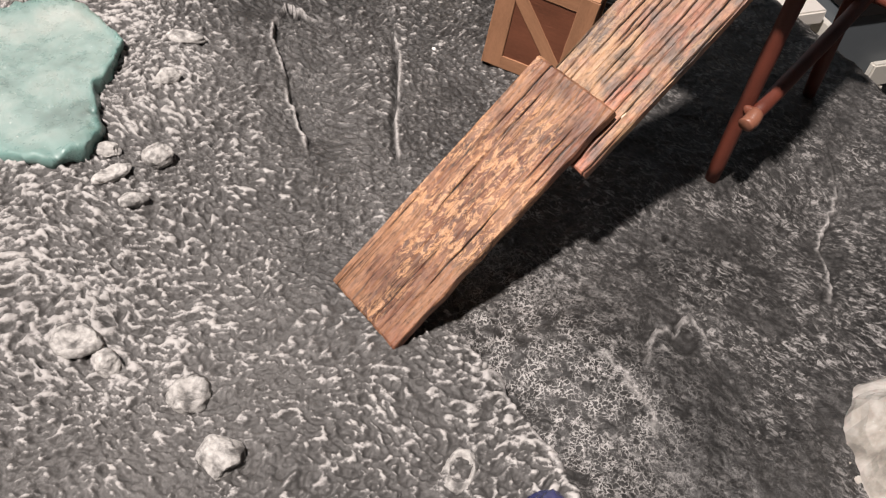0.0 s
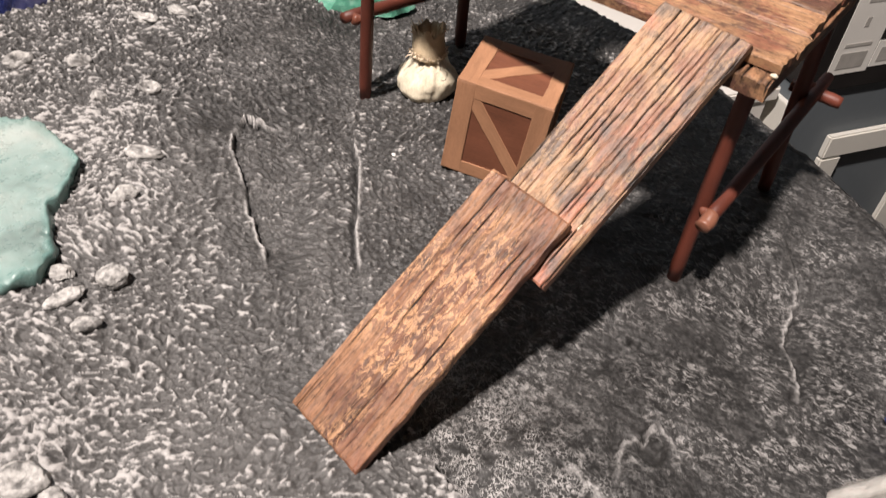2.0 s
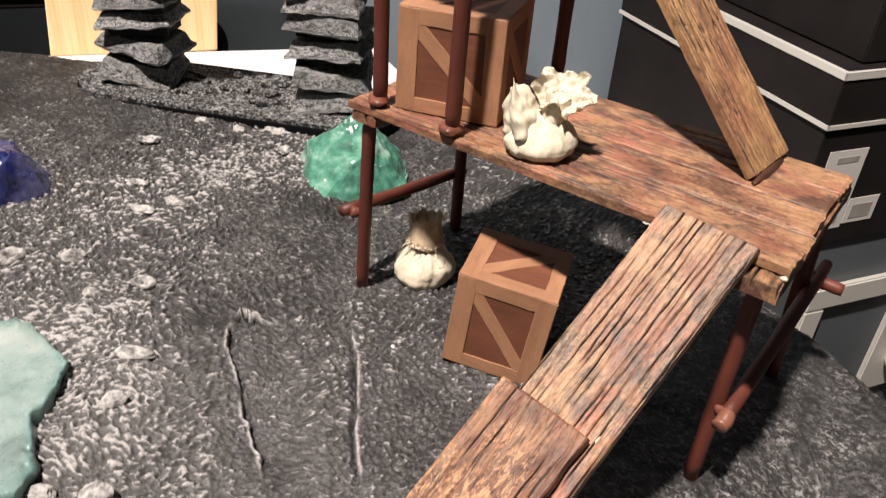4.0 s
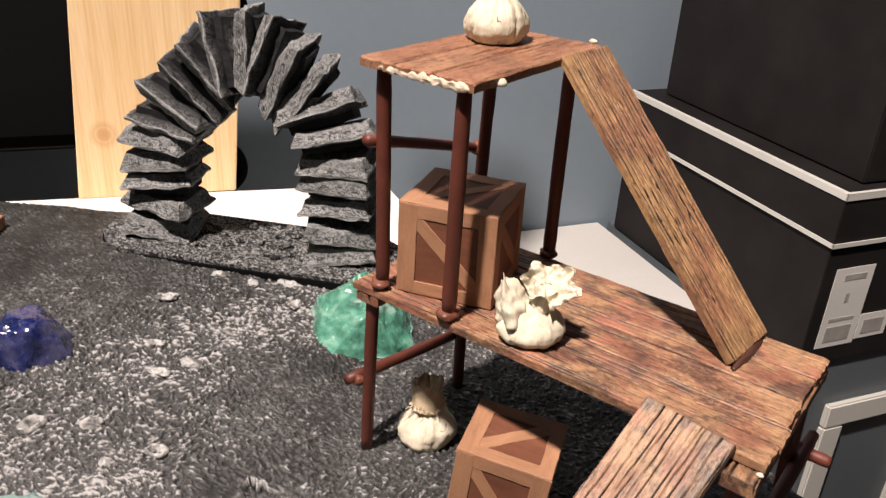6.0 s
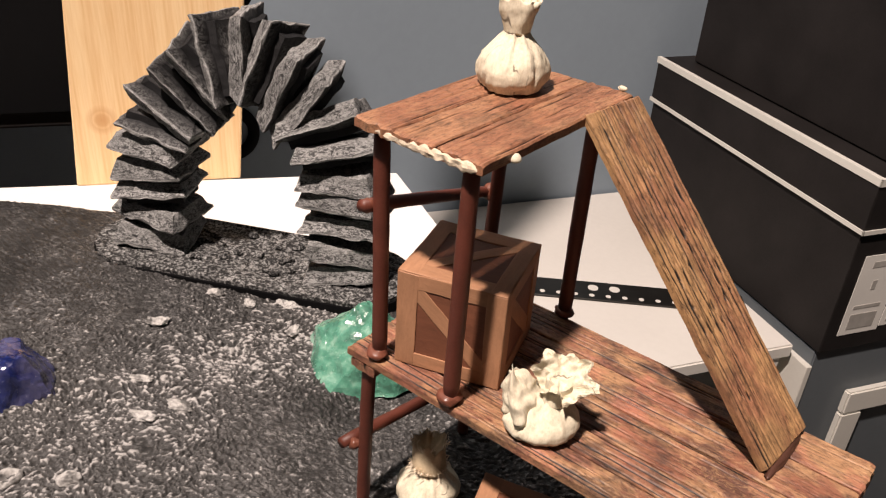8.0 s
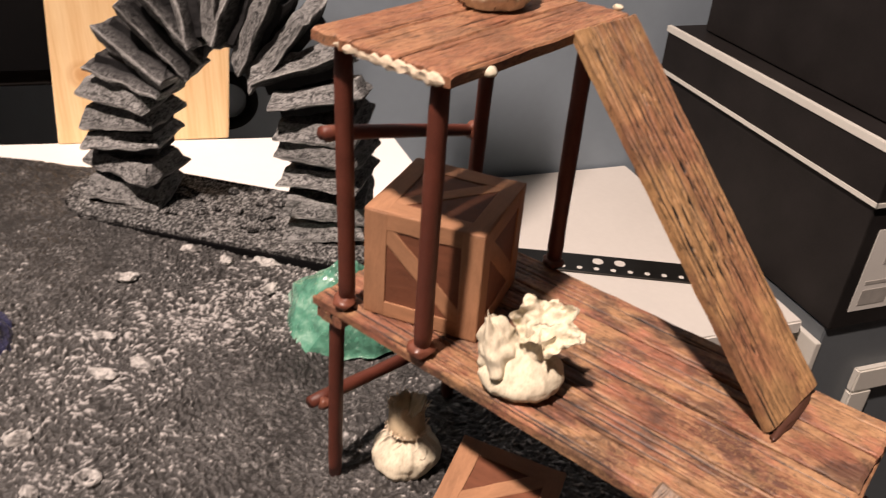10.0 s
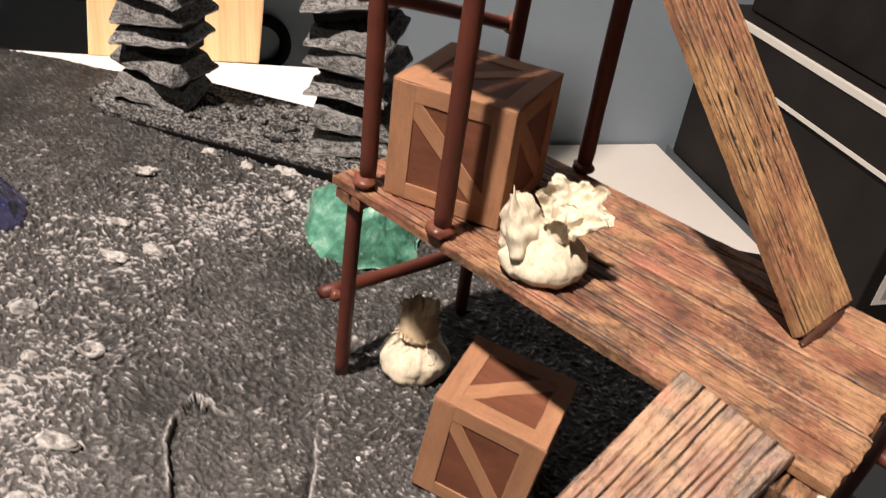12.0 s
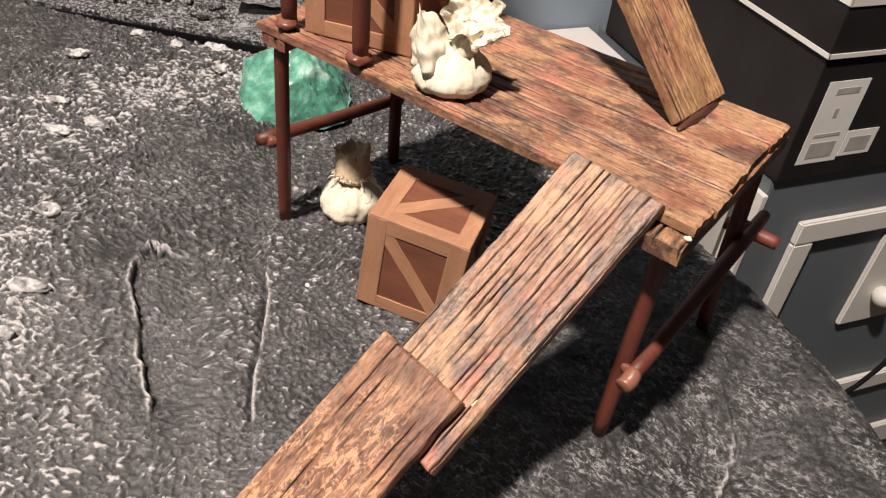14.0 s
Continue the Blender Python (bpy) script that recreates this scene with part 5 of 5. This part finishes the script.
def oval_base(half, r, z0, z1, inset=0.0, gravel=True):
    """A flat base with straight sides and round ends."""
    bm, rows, n = bmesh.new(), [], 160
    turns = [(1.0, z0), (1.0, z1)] + ([(1 - k / 22, z1) for k in range(1, 22)] if gravel else [])
    for s, z in turns:
        row = []
        for k in range(n):
            t = 2 * math.pi * k / n
            x, y = (r - inset) * math.cos(t), (r - inset) * math.sin(t)
            p = Vector(((x + math.copysign(half - r, x)) * s, y * s, z))
            if 0 < s < 1:
                p.z += 0.9 * abs(noise.noise(p * 0.55)) + 0.6 * noise.noise(p * 1.4)
            row.append(bm.verts.new(p))
        rows.append(row)
    for lo, hi in zip(rows, rows[1:]):
        for k in range(n):
            bm.faces.new((lo[k], lo[(k + 1) % n], hi[(k + 1) % n], hi[k]))
    bm.faces.new(rows[0][::-1])
    bm.faces.new(rows[-1])
    bmesh.ops.recalc_face_normals(bm, faces=bm.faces[:])
    return bm


BM = AM @ Matrix.Translation((3, 0, 0))
part("base", oval_base(53, 17.5, 6.0, 7.2, 0.6), MAT_BASE, arch, m=BM, smooth=False)
# lower edge in black, its colour also standing for the shadow gap
part("base_rim", oval_base(53, 17.5, 0.5, 5.9, 0, False), MAT_BLACK, arch, "edge of the base, blackened also for the shadow gap below", m=BM)
for k in range(14):
    x, y = rng.uniform(-14, 20), rng.uniform(-12, 10)
    part("rubble", blob(rng.uniform(0.8, 1.8), 400 + k, (1.2, 1, 0.8), 0.4, 2), MAT_BASE, arch, m=AM @ Matrix.Translation((x, y, 8.2)))

# ---------------------------------------------------------------- pebbles
# x, y, half length, half width, turn, and the form: lump, dented shell or open ring
PEBBLES = [(-68.5, -64.5, 3.6, 3.0, 20, "lump"), (-34.8, -47.8, 3.9, 1.5, 30, "long"), (-27.7, -57.6, 2.5, 1.7, 70, "lump"), (-18.5, -76.5, 2.3, 1.4, 30, "lump"), (-13.0, -70.6, 2.6, 2.3, 60, "lump"), (-13.6, -79, 3.3, 1.5, 80, "shell"),
           (-7.6, -79.4, 2.4, 1.5, 60, "long"), (7.9, -100.6, 3.8, 2.5, 45, "shell"), (13.6, -99.5, 2.1, 1.9, 0, "lump"), (26, -94.6, 3.2, 2.8, 70, "shell"), (36.3, -97.9, 3.4, 2.7, 20, "lump"),
           (60.9, -77.9, 3.3, 2.3, 110, "ring"), (-80.3, -46.3, 3.0, 2.5, 80, "ring"), (-52, -33.7, 2.7, 1.9, 30, "ring"), (-56.3, -42.8, 1.9, 1.3, 20, "lump"), (-70.8, -38, 2.6, 2.0, 40, "lump")]
FLAKES = [(-88.3, -9.3, 2.6, 40), (-106.5, 7.3, 3.1, 55), (-110, 29, 2.6, 40), (-76.5, -16.5, 3.2, 30), (-73.4, -8.6, 3.3, 20), (-98.8, 33, 2.2, 0), (-91.2, 40.8, 3.6, 20), (-79.8, 32.3, 2.8, 110)]
for k, (x, y, a, turn) in enumerate(FLAKES):
    bm = blob(1, 350 + k, (a, a * (0.42 + 0.1 * (k % 3)), 0.7), 0.45, 4, 1.5)
    for v in bm.verts:
        d = math.hypot(v.co.x / a, 2 * v.co.y / a)
        v.co.z += 0.16 * abs(v.co.x) * (k % 2) - (0.7 * max(0, 1 - (d / 0.7) ** 2) if v.co.z > 0 else 0)
    solo("stone_flake", bm, MAT_PEBBLE, "pale flat stone flake on the ground", "stone flake", "flakes on the ground", m=Matrix.Translation((x, y, ground_at(x, y) + 1.3)) @ Euler((radians(10), radians(6), radians(turn))).to_matrix().to_4x4(), smooth=True)


def pebble_mesh(form, a, b, seed):
    if form == "lump":
        return chunk(seed, (a * 1.1, b * 1.1, min(a, b)), 12, 0.1, 4)
    if form == "long":
        bm = blob(1, seed, (a, b, b * 0.75), 0.18, 4, 0.9)
        for v in bm.verts:
            v.co.y *= 1 - 0.28 * v.co.x / a
        return bm
    bm = blob(1, seed, (a, b, min(a, b) * 0.7), 0.22, 4, 1.2)
    deep, wide = (1.25, 0.7) if form == "ring" else (0.5, 0.7)
    for v in bm.verts:
        d = math.hypot(v.co.x / a - 0.08, v.co.y / b + 0.1)
        if v.co.z > 0 and d < wide:
            v.co.z -= min(a, b) * deep * (1 - (d / wide) ** 2)
    return bm


for k, (x, y, a, b, turn, form) in enumerate(PEBBLES):
    what = {"lump": "pale grey angular pebble", "long": "long pale grey pebble", "shell": "pale grey dented pebble", "ring": "pale grey ring-shaped pebble"}[form]
    solo("pebble", pebble_mesh(form, a, b, 300 + k), MAT_PEBBLE, what + " glued to the ground", "pebble", "pebbles on the ground", m=Matrix.Translation((x, y, ground_at(x, y) + 1.2)) @ Matrix.Rotation(radians(turn), 4, "Z"), smooth=form != "lump")
solo("pebble", blob(0.5, 333, (1, 1, 0.8), 0.2, 2), MAT_WHITE, "tiny white grain lying on the ground", "pebble", "pebbles on the ground", m=Matrix.Translation((-4.4, -9.0, ground_at(-4.4, -9.0) + 0.5)))

# ---------------------------------------------------------------- small things
sleeve, m = rod((59.5, -3.0, 15.4), (59.8, 0.6, 16.2), 1.42, 0.25, 12, 8, 71)
part("glue_sleeve", sleeve, MAT_PALE, scaffold, "pale glossy glue", m=m, smooth=True)
for k, (x, y, z, r) in enumerate(((4.6, 5.0, TOP - 1.2, 0.9), (2.0, 42.0, TOP + 0.3, 0.7), (61.0, -1.4, DECK - 1.8, 0.5), (60.6, 6.0, DECK - 0.8, 0.5), (49.8, -30.4, 27.4, 0.9))):
    part("glue_drop", blob(r, 500 + k, (1.2, 1, 0.8), 0.3, 2), MAT_CLOTH, scaffold, "white dried glue drop", m=Matrix.Translation((x, y, z)), smooth=True)


def tube(points, r, sides=8):
    """A round cord through the points, smoothly bent."""
    path = []
    n = len(points)
    for i in range(n - 1):
        p0, p1, p2, p3 = (Vector(points[min(max(i + o, 0), n - 1)]) for o in (-1, 0, 1, 2))
        for k in range(8):
            f = k / 8
            path.append(0.5 * (2 * p1 + (p2 - p0) * f + (2 * p0 - 5 * p1 + 4 * p2 - p3) * f * f + (3 * p1 - p0 - 3 * p2 + p3) * f ** 3))
    path.append(Vector(points[-1]))
    bm, loops = bmesh.new(), []
    for i, p in enumerate(path):
        d = (path[min(i + 1, len(path) - 1)] - path[max(i - 1, 0)]).normalized()
        a = d.orthogonal().normalized() if i == 0 else (a - d * a.dot(d)).normalized()
        c = d.cross(a)
        loops.append([bm.verts.new(p + r * (math.cos(t) * a + math.sin(t) * c)) for t in (2 * math.pi * k / sides for k in range(sides))])
    for lo, hi in zip(loops, loops[1:]):
        for k in range(sides):
            bm.faces.new((lo[k], lo[(k + 1) % sides], hi[(k + 1) % sides], hi[k]))
    bm.faces.new(loops[0][::-1])
    bm.faces.new(loops[-1])
    return bm


def perforated_strip():
    """A dark steel strip with rows of round holes, lying on the side table and seen bright through its holes."""
    a, b = plan(BOX0, 166, -230), plan(BOX0, 73, -14)
    m = frame_from((*a, -229.4), (*b, -229.4))
    length = (Vector(b) - Vector(a)).length
    ob = thing("steel_strip", (*a, -229.6), "dark steel strip with punched holes lying on the side table", "metal strip")
    part("blade", box(0, -14, 0, length, 14, 2.0, 0.4, 1), MAT_STEEL, ob, m=m)
    for k in range(14):
        bm = bmesh.new()
        bmesh.ops.create_cone(bm, cap_ends=True, segments=14, radius1=2.3, radius2=2.3, depth=0.3)
        part("hole", bm, MAT_SHELF, ob, "small round punched hole", m=m @ Matrix.Translation((20 + 14 * k, -8.0, 2.0)))
    for k in range(2):
        bm = bmesh.new()
        bmesh.ops.create_cone(bm, cap_ends=True, segments=20, radius1=4.6, radius2=4.6, depth=0.3)
        part("hole", bm, MAT_SHELF, ob, "large round punched hole", m=m @ Matrix.Translation((106 + 18.5 * k, 4.0, 2.0)))
    return ob


perforated_strip()


solo("black_cable", tube([(-251, 154, 110), (-249.9, 153.8, 76), (-248.7, 153.6, 68), (-246.8, 154.3, 61.5), (-245.1, 154.5, 55), (-245.6, 151.4, 47), (-249.9, 143.3, 39), (-255, 134.6, 34), (-262, 126, 0), (-266, 122, -24)], 1.9), MAT_BLACK, "black cable hanging behind the stone arch", "cable", smooth=True)
solo("thin_cable", tube([(116, 350, -170), (111.9, 333.2, -191.3), (109.9, 324, -204.1), (103.8, 312.9, -218.7), (98.4, 303.3, -230.5), (86, 286, -300), (80, 280, -500), (82, 284, -698), (110, 330, -698)], 1.4), MAT_BLACK, "thin black cable hanging before the cabinet", "cable", smooth=True)
card = thing("small_tray", (-188.5, -18, ground_at(-188.5, -18)), "small brown-edged tray with white inside on the ground", "tray", turn=38)
cm = Matrix.Translation((-188.5, -18, ground_at(-188.5, -18) + 0.6)) @ Matrix.Rotation(radians(38), 4, "Z")
part("liner", box(-11, -11, 0, 11, 11, 1.2, 0.3), MAT_WHITE, card, "white inner face", m=cm)
for x0, y0, x1, y1 in ((-13, -13, 13, -11.1), (-13, 11.1, 13, 13), (-13, -11, -11.1, 11), (11.1, -11, 13, 11)):
    part("edge", box(x0, y0, 0, x1, y1, 4.5, 0.4), MAT_BATTEN, card, "brown wooden edge", m=cm)
